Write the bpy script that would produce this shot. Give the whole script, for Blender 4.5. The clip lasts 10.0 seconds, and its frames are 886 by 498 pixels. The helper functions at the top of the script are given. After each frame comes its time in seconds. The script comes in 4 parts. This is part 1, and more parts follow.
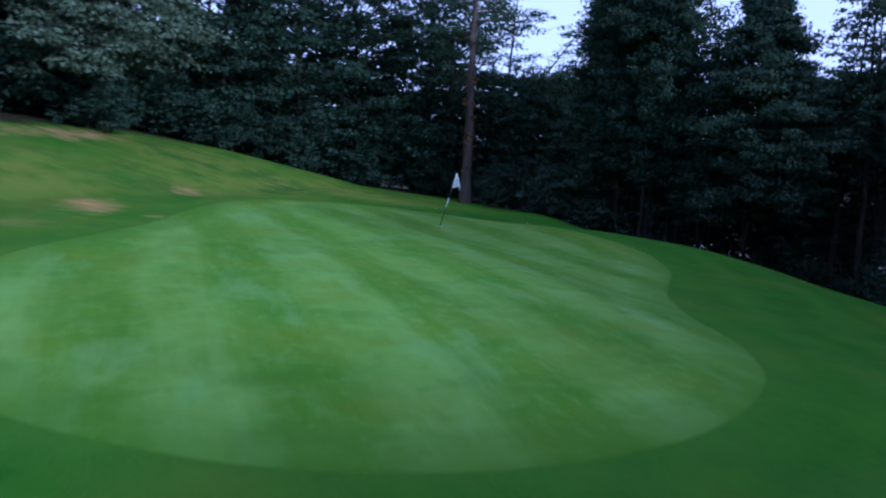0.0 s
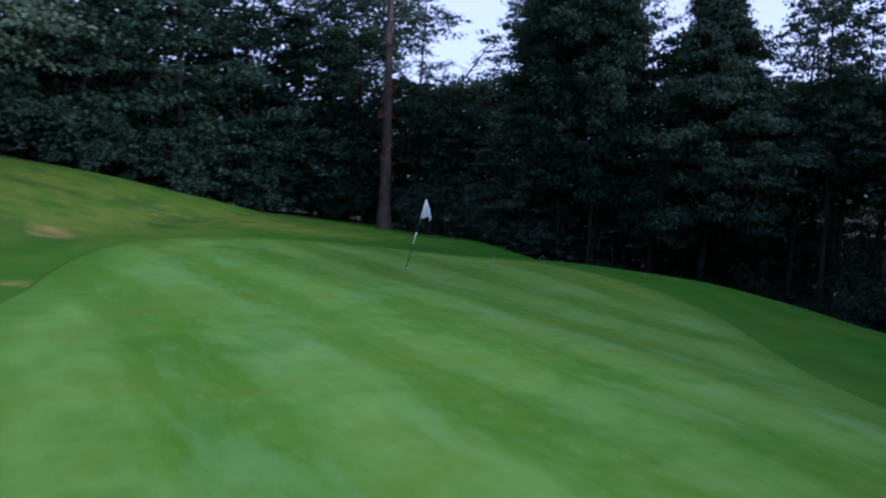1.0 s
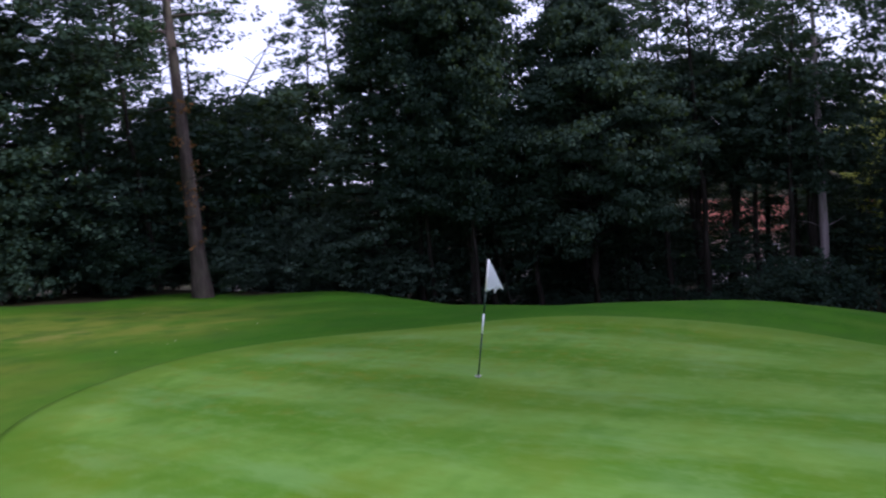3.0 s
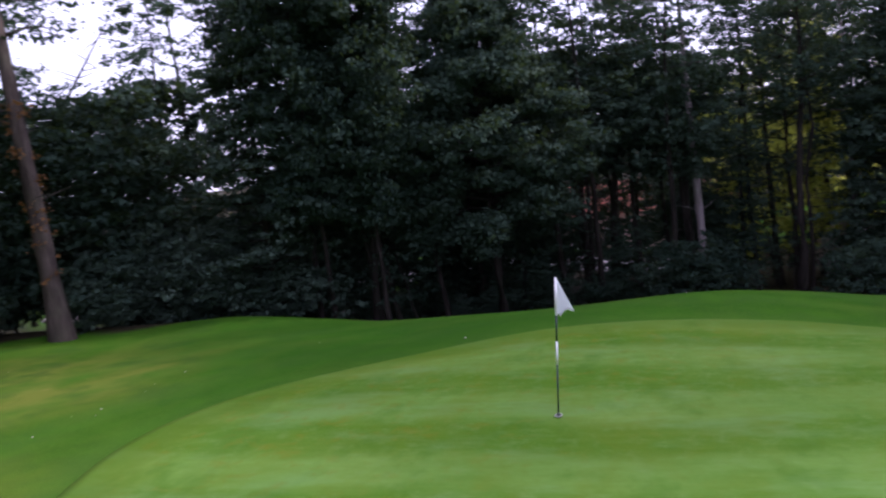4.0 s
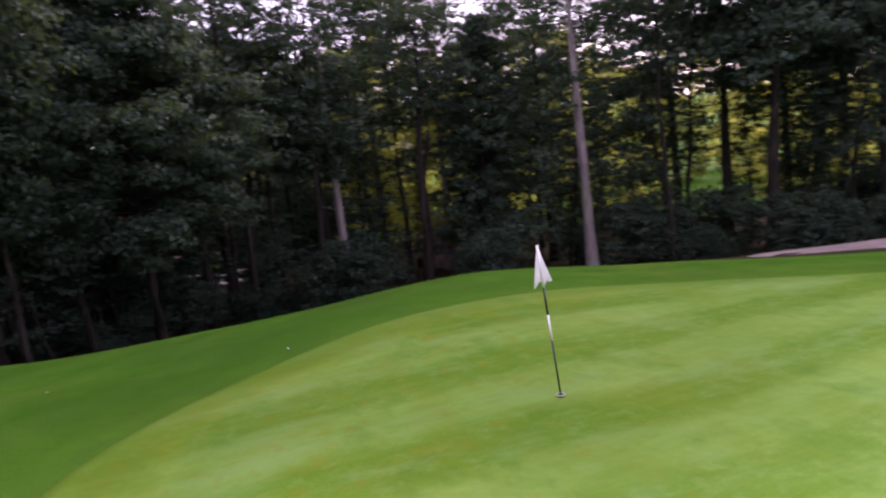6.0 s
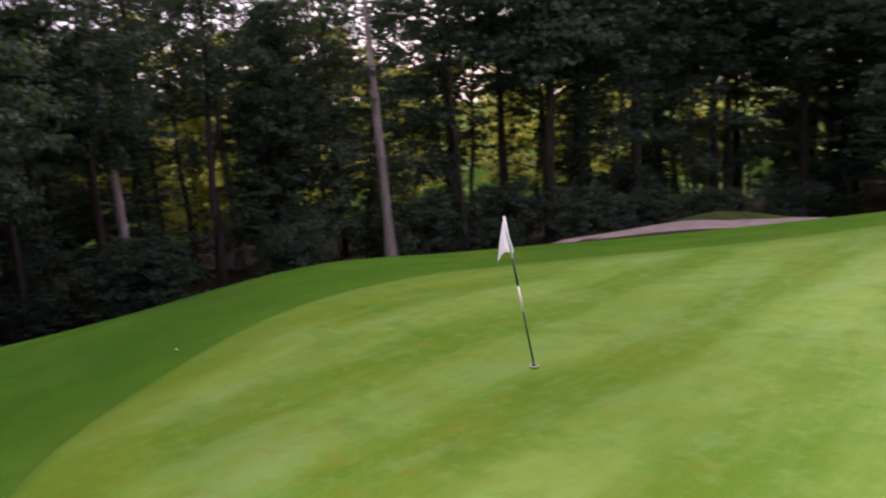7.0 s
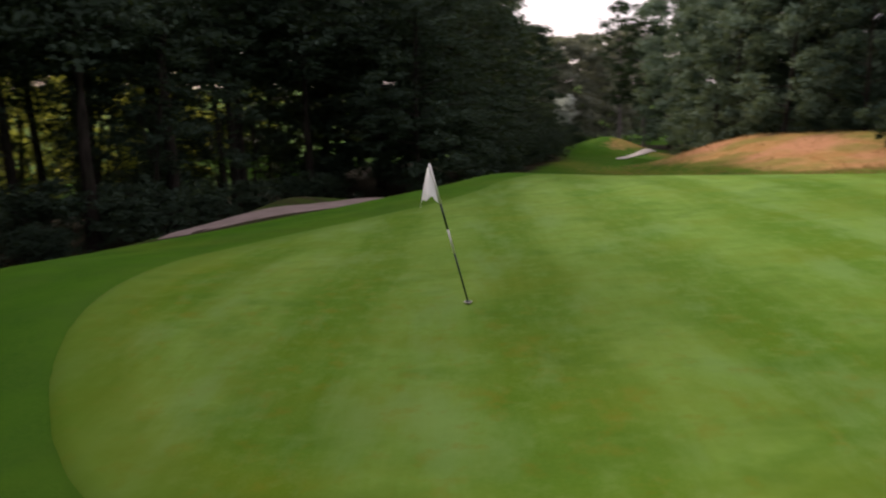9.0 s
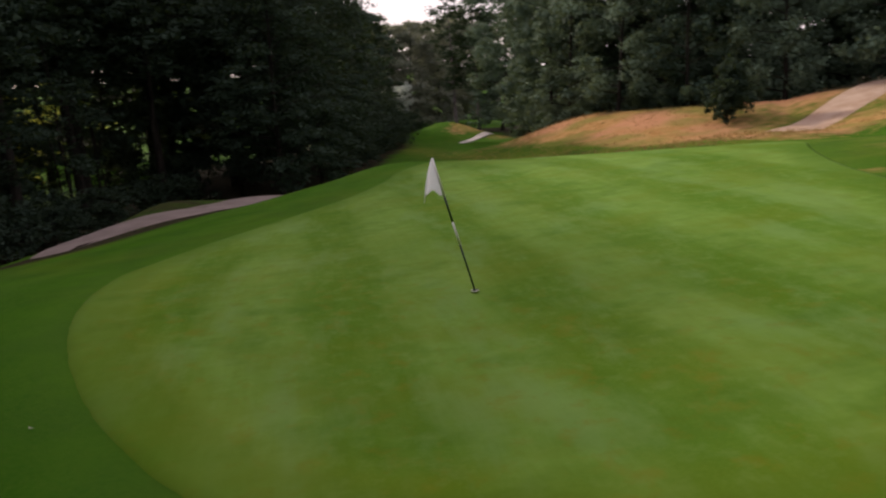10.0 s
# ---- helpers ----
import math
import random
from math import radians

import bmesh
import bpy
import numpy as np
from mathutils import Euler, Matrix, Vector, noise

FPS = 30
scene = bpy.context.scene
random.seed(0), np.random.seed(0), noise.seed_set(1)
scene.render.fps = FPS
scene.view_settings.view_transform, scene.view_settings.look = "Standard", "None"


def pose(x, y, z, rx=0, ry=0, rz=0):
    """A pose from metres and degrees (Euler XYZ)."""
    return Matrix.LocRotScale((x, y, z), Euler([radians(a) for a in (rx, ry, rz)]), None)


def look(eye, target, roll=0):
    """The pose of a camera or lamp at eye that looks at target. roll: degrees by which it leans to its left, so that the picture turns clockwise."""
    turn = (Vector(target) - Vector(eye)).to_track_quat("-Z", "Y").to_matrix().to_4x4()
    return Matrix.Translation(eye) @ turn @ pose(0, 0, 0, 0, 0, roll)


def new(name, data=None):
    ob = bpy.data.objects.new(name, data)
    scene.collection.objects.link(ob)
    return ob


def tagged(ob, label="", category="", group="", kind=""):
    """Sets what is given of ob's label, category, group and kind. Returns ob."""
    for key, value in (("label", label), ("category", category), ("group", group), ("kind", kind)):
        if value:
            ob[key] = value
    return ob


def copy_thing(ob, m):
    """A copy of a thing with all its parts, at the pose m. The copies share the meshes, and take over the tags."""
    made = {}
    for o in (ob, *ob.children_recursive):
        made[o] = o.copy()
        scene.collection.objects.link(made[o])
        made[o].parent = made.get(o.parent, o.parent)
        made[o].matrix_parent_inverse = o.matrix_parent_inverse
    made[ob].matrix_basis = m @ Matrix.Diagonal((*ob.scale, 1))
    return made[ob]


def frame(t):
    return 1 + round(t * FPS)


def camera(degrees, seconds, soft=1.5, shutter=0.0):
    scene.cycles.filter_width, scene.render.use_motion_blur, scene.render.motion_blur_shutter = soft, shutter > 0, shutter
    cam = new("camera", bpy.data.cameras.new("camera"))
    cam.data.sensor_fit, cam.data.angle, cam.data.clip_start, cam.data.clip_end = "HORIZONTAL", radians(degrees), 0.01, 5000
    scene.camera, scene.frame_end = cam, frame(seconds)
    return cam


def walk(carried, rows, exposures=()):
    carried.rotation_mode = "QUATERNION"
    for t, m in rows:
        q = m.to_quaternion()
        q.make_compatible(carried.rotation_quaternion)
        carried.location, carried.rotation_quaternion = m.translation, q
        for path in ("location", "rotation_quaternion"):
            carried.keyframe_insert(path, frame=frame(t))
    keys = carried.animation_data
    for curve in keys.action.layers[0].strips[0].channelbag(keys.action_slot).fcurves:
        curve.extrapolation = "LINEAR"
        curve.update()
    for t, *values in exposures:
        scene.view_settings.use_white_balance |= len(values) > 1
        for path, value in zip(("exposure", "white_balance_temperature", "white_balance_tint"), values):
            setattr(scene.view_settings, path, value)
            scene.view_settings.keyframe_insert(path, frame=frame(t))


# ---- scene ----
PATH = [
    (0, (6.075, -26.889, 2.756), (5.65, -24.952, 2.499), 2.8),
    (0.5, (3.884, -23.978, 2.7), (3.624, -22.008, 2.473), 2.7),
    (1, (1.714, -21.174, 2.758), (1.653, -19.184, 2.56), 2.1),
    (1.5, (-0.234, -18.839, 2.894), (-0.095, -16.852, 2.715), 0.8),
    (2, (-2.24, -16.154, 3.015), (-1.879, -14.194, 2.847), -1.0),
    (3.5, (-6.592, -9.669, 3.91), (-5.603, -7.945, 3.691), -7.1),
    (4, (-7.721, -7.6, 4.208), (-6.499, -6.038, 3.95), -7.9),
    (4.5, (-8.739, -5.851, 4.422), (-7.296, -4.497, 4.128), -8.0),
    (5, (-9.317, -4.028, 4.314), (-7.667, -2.944, 3.994), -7.6),
    (5.5, (-9.685, -2.47, 4.182), (-7.882, -1.676, 3.839), -7.0),
    (7, (-9.338, 2.294, 3.801), (-7.396, 2.059, 3.382), -3.6),
    (7.5, (-8.819, 3.942, 3.632), (-6.957, 3.354, 3.196), -2.5),
    (8, (-8.182, 5.665, 3.478), (-6.485, 4.704, 3.035), -1.3),
    (8.5, (-7.342, 7.064, 3.316), (-5.856, 5.801, 2.871), -0.8),
    (9, (-6.24, 8.278, 3.228), (-5.014, 6.764, 2.778), -0.7),
    (9.5, (-5.199, 9.049, 3.246), (-4.185, 7.39, 2.779), -1.5),
    (10, (-4.209, 9.773, 3.393), (-3.366, 8.027, 2.902), -2.4),
]
cam = camera(62.3, 10.0, soft=2.15, shutter=0.5)
walk(cam, [(t, look(eye, target, roll)) for t, eye, target, roll in PATH],
     [(0, 0.05, 4000, 17), (1, 0.02, 4320, 17), (2, 0.25, 4680, 18), (3.5, 0.66, 5060, 22), (4.5, 1.02, 5240, 31), (5.5, 1.28, 5570, 40), (7, 1.1, 6090, 31), (8, 0.74, 6240, 17),
      (9, 0.3, 6410, 15), (10, 0.06, 6410, 15)])

# ---- world and light ----
world = bpy.data.worlds.new("hazy_sky")
scene.world = world
world.use_nodes = True
wn = world.node_tree
sky = wn.nodes.new("ShaderNodeTexSky")
sky.sky_type = "NISHITA"
sky.sun_disc = False
sky.sun_elevation = radians(24)
sky.sun_rotation = radians(114)
sky.air_density, sky.dust_density, sky.ozone_density = 1.0, 1.5, 1.5
haze = wn.nodes.new("ShaderNodeMix")
haze.data_type = "RGBA"
haze.inputs[0].default_value = 0.72
haze.inputs[7].default_value = (10.3, 8.75, 8.95, 1)
wn.links.new(sky.outputs[0], haze.inputs[6])
wn.links.new(haze.outputs[2], wn.nodes["Background"].inputs["Color"])
wn.nodes["Background"].inputs["Strength"].default_value = 0.12

sun = new("sun", bpy.data.lights.new("sun", "SUN"))
sun.data.energy, sun.data.angle, sun.data.color = 3.2, radians(5), (1.0, 0.86, 0.66)
sun.matrix_world = look((60, -27, 29.3), (0, 0, 0))

# ---- materials ----


def node(nt, kind, **values):
    n = nt.nodes.new(kind)
    for k, v in values.items():
        if k in n.inputs:
            n.inputs[k].default_value = v
    return n


def material(name, rough=0.8, spec=0.25):
    m = bpy.data.materials.new(name)
    m.use_nodes = True
    b = m.node_tree.nodes["Principled BSDF"]
    b.inputs["Roughness"].default_value = rough
    b.inputs["Specular IOR Level"].default_value = spec
    return m, m.node_tree, b


def math_node(nt, op, a, b=0.0, clamp=False):
    n = nt.nodes.new("ShaderNodeMath")
    n.operation, n.use_clamp = op, clamp
    for i, v in enumerate((a, b)):
        if isinstance(v, (int, float)):
            n.inputs[i].default_value = v
        else:
            nt.links.new(v, n.inputs[i])
    return n.outputs[0]


def mix(nt, fac, a, b):
    n = nt.nodes.new("ShaderNodeMix")
    n.data_type = "RGBA"
    for sock, v in ((n.inputs[0], fac), (n.inputs[6], a), (n.inputs[7], b)):
        if isinstance(v, (int, float)):
            sock.default_value = v
        elif isinstance(v, tuple):
            sock.default_value = (*v, 1)
        else:
            nt.links.new(v, sock)
    return n.outputs[2]


def noise_tex(nt, scale, detail=3.0, rough=0.55, stretch=None):
    co = nt.nodes.new("ShaderNodeNewGeometry").outputs["Position"]
    if stretch:
        mp = nt.nodes.new("ShaderNodeMapping")
        nt.links.new(co, mp.inputs["Vector"])
        mp.vector_type = "TEXTURE"
        mp.inputs["Rotation"].default_value = (0, 0, -stretch[3])
        mp.inputs["Scale"].default_value = [1 / v for v in stretch[:3]]
        co = mp.outputs[0]
    n = node(nt, "ShaderNodeTexNoise", Scale=scale, Detail=detail, Roughness=rough)
    nt.links.new(co, n.inputs["Vector"])
    return n.outputs["Fac"]


def ramp(nt, fac, lo, hi):
    n = nt.nodes.new("ShaderNodeMapRange")
    n.inputs["From Min"].default_value, n.inputs["From Max"].default_value = lo, hi
    nt.links.new(fac, n.inputs["Value"])
    return n.outputs[0]


def bump(nt, bsdf, height, strength, distance):
    n = node(nt, "ShaderNodeBump", Strength=strength, Distance=distance)
    nt.links.new(height, n.inputs["Height"])
    nt.links.new(n.outputs[0], bsdf.inputs["Normal"])


def attribute(nt, name):
    n = nt.nodes.new("ShaderNodeAttribute")
    n.attribute_name = name
    return n.outputs["Fac"]


def turf_material():
    """Rough grass, dry straw, forest litter and bare earth, told apart by masks of the plan."""
    m, nt, b = material("turf", 0.95, 0.03)
    fine, mid, big = noise_tex(nt, 14, 4), noise_tex(nt, 1.3, 4), noise_tex(nt, 0.28, 3)
    grass = mix(nt, ramp(nt, mid, 0.35, 0.7), (0.022, 0.086, 0.003), (0.040, 0.120, 0.004))
    grass = mix(nt, ramp(nt, fine, 0.35, 0.75), grass, (0.050, 0.118, 0.007))
    grass = mix(nt, math_node(nt, "MULTIPLY", ramp(nt, big, 0.5, 0.72), 0.45), grass, (0.085, 0.115, 0.012))
    worn = attribute(nt, "worn")
    grass = mix(nt, math_node(nt, "MULTIPLY", worn, ramp(nt, noise_tex(nt, 0.8, 4), 0.25, 0.6)), grass, (0.132, 0.150, 0.021))
    grass = mix(nt, math_node(nt, "MULTIPLY", ramp(nt, noise_tex(nt, 0.45, 5, 0.65), 0.5, 0.62), math_node(nt, "ADD", 0.28, math_node(nt, "MULTIPLY", worn, 0.4))), grass, (0.028, 0.072, 0.012))
    grass = mix(nt, math_node(nt, "MULTIPLY", ramp(nt, noise_tex(nt, 0.62, 4, 0.6, (1, 0.4, 1, 0.9)), 0.54, 0.68), math_node(nt, "ADD", 0.06, math_node(nt, "MULTIPLY", worn, 0.65))), grass, (0.125, 0.150, 0.020))
    lap = math_node(nt, "SINE", math_node(nt, "MULTIPLY", math_node(nt, "ADD", attribute(nt, "lap"), noise_tex(nt, 0.5, 2)), 2 * math.pi / 2.1))
    grass = mix(nt, math_node(nt, "MULTIPLY", ramp(nt, lap, -0.8, 0.8), 0.14), grass, (0.085, 0.165, 0.022))
    # the shade of the wood, painted in as a darker grass tone
    tree_shade = math_node(nt, "MULTIPLY", attribute(nt, "tree_shade"), ramp(nt, noise_tex(nt, 0.35, 4), 0.2, 0.55))
    grass = mix(nt, math_node(nt, "MULTIPLY", tree_shade, 0.45), grass, (0.017, 0.066, 0.005))
    collar = ramp(nt, attribute(nt, "lap"), 2.0, 0.4)
    grass = mix(nt, math_node(nt, "MULTIPLY", collar, 0.15), grass, (0.075, 0.160, 0.014))
    straw = mix(nt, ramp(nt, mid, 0.35, 0.7), (0.32, 0.165, 0.060), (0.42, 0.25, 0.105))
    straw = mix(nt, math_node(nt, "MULTIPLY", ramp(nt, fine, 0.4, 0.75), 0.6), straw, (0.22, 0.17, 0.06))
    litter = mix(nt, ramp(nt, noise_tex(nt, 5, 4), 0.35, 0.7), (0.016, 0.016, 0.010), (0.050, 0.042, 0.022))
    straw = mix(nt, math_node(nt, "MULTIPLY", ramp(nt, noise_tex(nt, 0.24, 4, 0.6, (1, 2.2, 1, 0.6)), 0.45, 0.6), 0.8), straw, (0.19, 0.175, 0.045))
    straw = mix(nt, math_node(nt, "MULTIPLY", ramp(nt, noise_tex(nt, 0.13, 4, 0.6), 0.46, 0.6), 0.75), straw, (0.43, 0.215, 0.125))
    dry = attribute(nt, "dry")
    dry = ramp(nt, math_node(nt, "ADD", dry, math_node(nt, "MULTIPLY", math_node(nt, "SUBTRACT", mid, 0.5), 0.9)), 0.25, 0.85)
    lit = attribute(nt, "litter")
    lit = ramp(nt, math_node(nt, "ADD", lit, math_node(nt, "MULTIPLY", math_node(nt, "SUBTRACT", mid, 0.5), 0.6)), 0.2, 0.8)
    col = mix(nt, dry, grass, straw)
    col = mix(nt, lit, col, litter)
    nt.links.new(col, b.inputs["Base Color"])
    bump(nt, b, noise_tex(nt, 22, 5, 0.7), 0.5, 0.03)
    return m


def green_material():
    """Close-mown turf with mower stripes along one heading and a faint second cut across."""
    m, nt, b = material("mown_green", 0.9, 0.06)
    co = nt.nodes.new("ShaderNodeNewGeometry").outputs["Position"]
    warp = math_node(nt, "MULTIPLY", math_node(nt, "SUBTRACT", noise_tex(nt, 0.22, 2), 0.5), 1.3)

    def stripes(heading, period, phase):
        dot = nt.nodes.new("ShaderNodeVectorMath")
        dot.operation = "DOT_PRODUCT"
        nt.links.new(co, dot.inputs[0])
        dot.inputs[1].default_value = (math.sin(radians(heading)), -math.cos(radians(heading)), 0)
        s = math_node(nt, "ADD", dot.outputs["Value"], warp)
        s = math_node(nt, "SINE", math_node(nt, "ADD", math_node(nt, "MULTIPLY", s, 2 * math.pi / period), phase))
        return ramp(nt, s, -0.55, 0.55)

    a, c = stripes(127, 2.7, 0.4), stripes(103, 3.1, 1.0)
    mid, fine, big = noise_tex(nt, 1.6, 4), noise_tex(nt, 30, 4, 0.7), noise_tex(nt, 0.35, 3)
    streak = noise_tex(nt, 2.2, 4, 0.6, (0.35, 2.2, 1, radians(-127)))
    dark, light = (0.066, 0.151, 0.006), (0.141, 0.252, 0.042)
    a = math_node(nt, "MULTIPLY", a, math_node(nt, "ADD", 0.5, math_node(nt, "MULTIPLY", ramp(nt, noise_tex(nt, 0.3, 3), 0.35, 0.62), 0.5)))
    f = math_node(nt, "ADD", math_node(nt, "MULTIPLY", a, 0.75), math_node(nt, "MULTIPLY", c, 0.14))
    f = math_node(nt, "ADD", f, math_node(nt, "MULTIPLY", math_node(nt, "SUBTRACT", streak, 0.45), 0.7), True)
    col = mix(nt, f, dark, light)
    col = mix(nt, math_node(nt, "MULTIPLY", ramp(nt, big, 0.45, 0.75), 0.28), col, (0.140, 0.175, 0.010))
    blot = noise_tex(nt, 3.6, 5, 0.65)
    col = mix(nt, math_node(nt, "MULTIPLY", ramp(nt, blot, 0.5, 0.72), 0.42), col, (0.150, 0.250, 0.060))
    col = mix(nt, math_node(nt, "MULTIPLY", ramp(nt, blot, 0.46, 0.3), 0.26), col, (0.085, 0.130, 0.006))
    col = mix(nt, math_node(nt, "MULTIPLY", ramp(nt, mid, 0.48, 0.78), 0.4), col, (0.058, 0.140, 0.008))
    col = mix(nt, math_node(nt, "MULTIPLY", ramp(nt, fine, 0.45, 0.8), 0.3), col, (0.145, 0.24, 0.032))
    patchy = noise_tex(nt, 0.85, 4, 0.6, (1, 0.55, 1, radians(-127)))
    col = mix(nt, math_node(nt, "MULTIPLY", ramp(nt, patchy, 0.50, 0.66), 0.34), col, (0.104, 0.148, 0.003))
    col = mix(nt, math_node(nt, "MULTIPLY", ramp(nt, patchy, 0.46, 0.32), 0.5), col, (0.048, 0.122, 0.004))
    wisp = noise_tex(nt, 0.7, 5, 0.62, (0.5, 1.3, 1, radians(-127)))
    col = mix(nt, math_node(nt, "MULTIPLY", ramp(nt, wisp, 0.52, 0.66), 0.38), col, (0.150, 0.262, 0.080))
    spot = noise_tex(nt, 2.4, 5, 0.65)
    col = mix(nt, math_node(nt, "MULTIPLY", math_node(nt, "MULTIPLY", ramp(nt, spot, 0.54, 0.68), attribute(nt, "tired")), 0.45), col, (0.140, 0.140, 0.008))
    rim = ramp(nt, math_node(nt, "ADD", attribute(nt, "rim"), math_node(nt, "MULTIPLY", big, 1.2)), 2.0, 1.3)
    col = mix(nt, math_node(nt, "MULTIPLY", math_node(nt, "MULTIPLY", rim, attribute(nt, "tired")), 0.22), col, (0.145, 0.158, 0.006))
    lap = ramp(nt, math_node(nt, "SINE", math_node(nt, "MULTIPLY", attribute(nt, "rim"), 2 * math.pi / 1.6)), -0.4, 0.4)
    lap = math_node(nt, "MULTIPLY", lap, ramp(nt, attribute(nt, "rim"), 2.6, 1.6))
    col = mix(nt, math_node(nt, "MULTIPLY", lap, 0.22), col, (0.070, 0.135, 0.012))
    col = mix(nt, math_node(nt, "MULTIPLY", ramp(nt, attribute(nt, "rim"), 1.0, 0.0), 0.5), col, (0.055, 0.130, 0.006))
    nt.links.new(col, b.inputs["Base Color"])
    bump(nt, b, fine, 0.25, 0.008)
    return m


def sand_material(name, a, c):
    m, nt, b = material(name, 0.95, 0.1)
    col = mix(nt, ramp(nt, noise_tex(nt, 0.9, 4), 0.35, 0.7), a, c)
    col = mix(nt, math_node(nt, "MULTIPLY", ramp(nt, noise_tex(nt, 12, 4), 0.45, 0.8), 0.4), col, tuple(0.75 * v for v in a))
    nt.links.new(col, b.inputs["Base Color"])
    bump(nt, b, noise_tex(nt, 9, 5, 0.7), 0.6, 0.05)
    return m


def leaf_material(name, dark, light, through_col, amount=0.4, vary=0.5):
    """Leaves that differ one by one, and let some light through."""
    m, nt, b = material(name, 0.75, 0.14)
    island = nt.nodes.new("ShaderNodeNewGeometry").outputs["Random Per Island"]
    tree = nt.nodes.new("ShaderNodeObjectInfo").outputs["Random"]
    f = math_node(nt, "ADD", math_node(nt, "MULTIPLY", island, 0.35), math_node(nt, "MULTIPLY", ramp(nt, noise_tex(nt, 0.7, 3), 0.3, 0.7), 0.55))
    f = math_node(nt, "ADD", f, math_node(nt, "MULTIPLY", math_node(nt, "SUBTRACT", tree, 0.6), vary), True)
    col = mix(nt, f, dark, light)
    nt.links.new(col, b.inputs["Base Color"])
    tr = nt.nodes.new("ShaderNodeBsdfTranslucent")
    nt.links.new(mix(nt, island, through_col, tuple(0.6 * v for v in through_col)), tr.inputs["Color"])
    ms = nt.nodes.new("ShaderNodeMixShader")
    ms.inputs[0].default_value = amount
    nt.links.new(b.outputs[0], ms.inputs[1])
    nt.links.new(tr.outputs[0], ms.inputs[2])
    nt.links.new(ms.outputs[0], nt.nodes["Material Output"].inputs["Surface"])
    return m


def bark_material(name, a, c):
    m, nt, b = material(name, 0.92, 0.12)
    grain = noise_tex(nt, 6, 5, 0.65, (1, 1, 0.16, 0))
    col = mix(nt, ramp(nt, grain, 0.35, 0.68), a, c)
    col = mix(nt, math_node(nt, "MULTIPLY", ramp(nt, noise_tex(nt, 0.9, 3), 0.5, 0.75), 0.5), col, (0.5 * c[0], 0.75 * c[1], 0.45 * c[2]))
    nt.links.new(col, b.inputs["Base Color"])
    bump(nt, b, grain, 0.9, 0.04)
    return m


def plain(name, col, rough=0.5, wear=0.15):
    m, nt, b = material(name, rough, 0.4)
    c = mix(nt, math_node(nt, "MULTIPLY", noise_tex(nt, 18, 3), wear * 2), col, tuple(0.6 * v for v in col))
    nt.links.new(c, b.inputs["Base Color"])
    return m


TURF, GREEN = turf_material(), green_material()
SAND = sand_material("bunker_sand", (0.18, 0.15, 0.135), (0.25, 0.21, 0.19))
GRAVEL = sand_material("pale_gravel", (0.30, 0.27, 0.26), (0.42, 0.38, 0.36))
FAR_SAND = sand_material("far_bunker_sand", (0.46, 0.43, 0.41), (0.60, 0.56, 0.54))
EARTH = sand_material("bare_earth", (0.34, 0.235, 0.165), (0.46, 0.35, 0.27))
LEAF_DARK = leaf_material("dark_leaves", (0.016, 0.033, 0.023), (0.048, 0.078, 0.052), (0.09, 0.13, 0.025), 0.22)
LEAF_EDGE = leaf_material("grey_green_leaves", (0.030, 0.052, 0.038), (0.085, 0.125, 0.088), (0.10, 0.14, 0.04), 0.25)
LEAF_MID = leaf_material("mid_leaves", (0.030, 0.060, 0.042), (0.185, 0.270, 0.185), (0.15, 0.19, 0.07), 0.25, 0.7)
LEAF_SPRAY = leaf_material("pale_spray_leaves", (0.055, 0.082, 0.050), (0.230, 0.290, 0.195), (0.16, 0.20, 0.09), 0.3)
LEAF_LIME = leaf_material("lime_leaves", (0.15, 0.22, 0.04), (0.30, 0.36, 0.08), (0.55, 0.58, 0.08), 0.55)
# distance haze is put into this leaf colour, paler than the nearer trees
LEAF_HAZED = leaf_material("hazed_hillside_leaves", (0.120, 0.145, 0.118), (0.260, 0.285, 0.225), (0.28, 0.30, 0.16), 0.42)
# sunlight is put into this yellow-green, brighter than the wood's other leaves
LEAF_SUN = leaf_material("sunlit_leaves", (0.08, 0.14, 0.03), (0.17, 0.23, 0.05), (0.48, 0.51, 0.09), 0.52)
LEAF_PINE = leaf_material("pine_needles", (0.022, 0.048, 0.020), (0.055, 0.085, 0.035), (0.07, 0.10, 0.02), 0.15)
LEAF_SILVER = leaf_material("silver_leaves", (0.36, 0.42, 0.37), (0.58, 0.63, 0.57), (0.6, 0.66, 0.56), 0.5)
LEAF_PINKISH = leaf_material("pale_pinkish_leaves", (0.42, 0.34, 0.33), (0.66, 0.55, 0.54), (0.6, 0.5, 0.48), 0.4)
STRAW = leaf_material("straw_grass", (0.26, 0.17, 0.06), (0.44, 0.32, 0.13), (0.3, 0.22, 0.08), 0.3)
LEAF_RUST = leaf_material("withered_leaves", (0.10, 0.055, 0.02), (0.22, 0.12, 0.045), (0.25, 0.12, 0.03), 0.3)
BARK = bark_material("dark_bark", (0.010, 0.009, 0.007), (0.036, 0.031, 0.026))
BARK_MID = bark_material("brown_pine_bark", (0.040, 0.031, 0.027), (0.115, 0.090, 0.078))
BARK_PALE = bark_material("pale_pine_bark", (0.12, 0.102, 0.098), (0.27, 0.235, 0.235))
WHITE = plain("white_paint", (0.80, 0.80, 0.80), 0.4, 0.05)
DARK_PAINT = plain("dark_green_paint", (0.012, 0.035, 0.022), 0.4)
CLOTH = leaf_material("white_flag_cloth", (0.90, 0.91, 0.96), (0.92, 0.93, 0.98), (0.97, 0.98, 1.0), 0.72)
RIM = plain("worn_cup_liner", (0.46, 0.48, 0.38), 0.7)
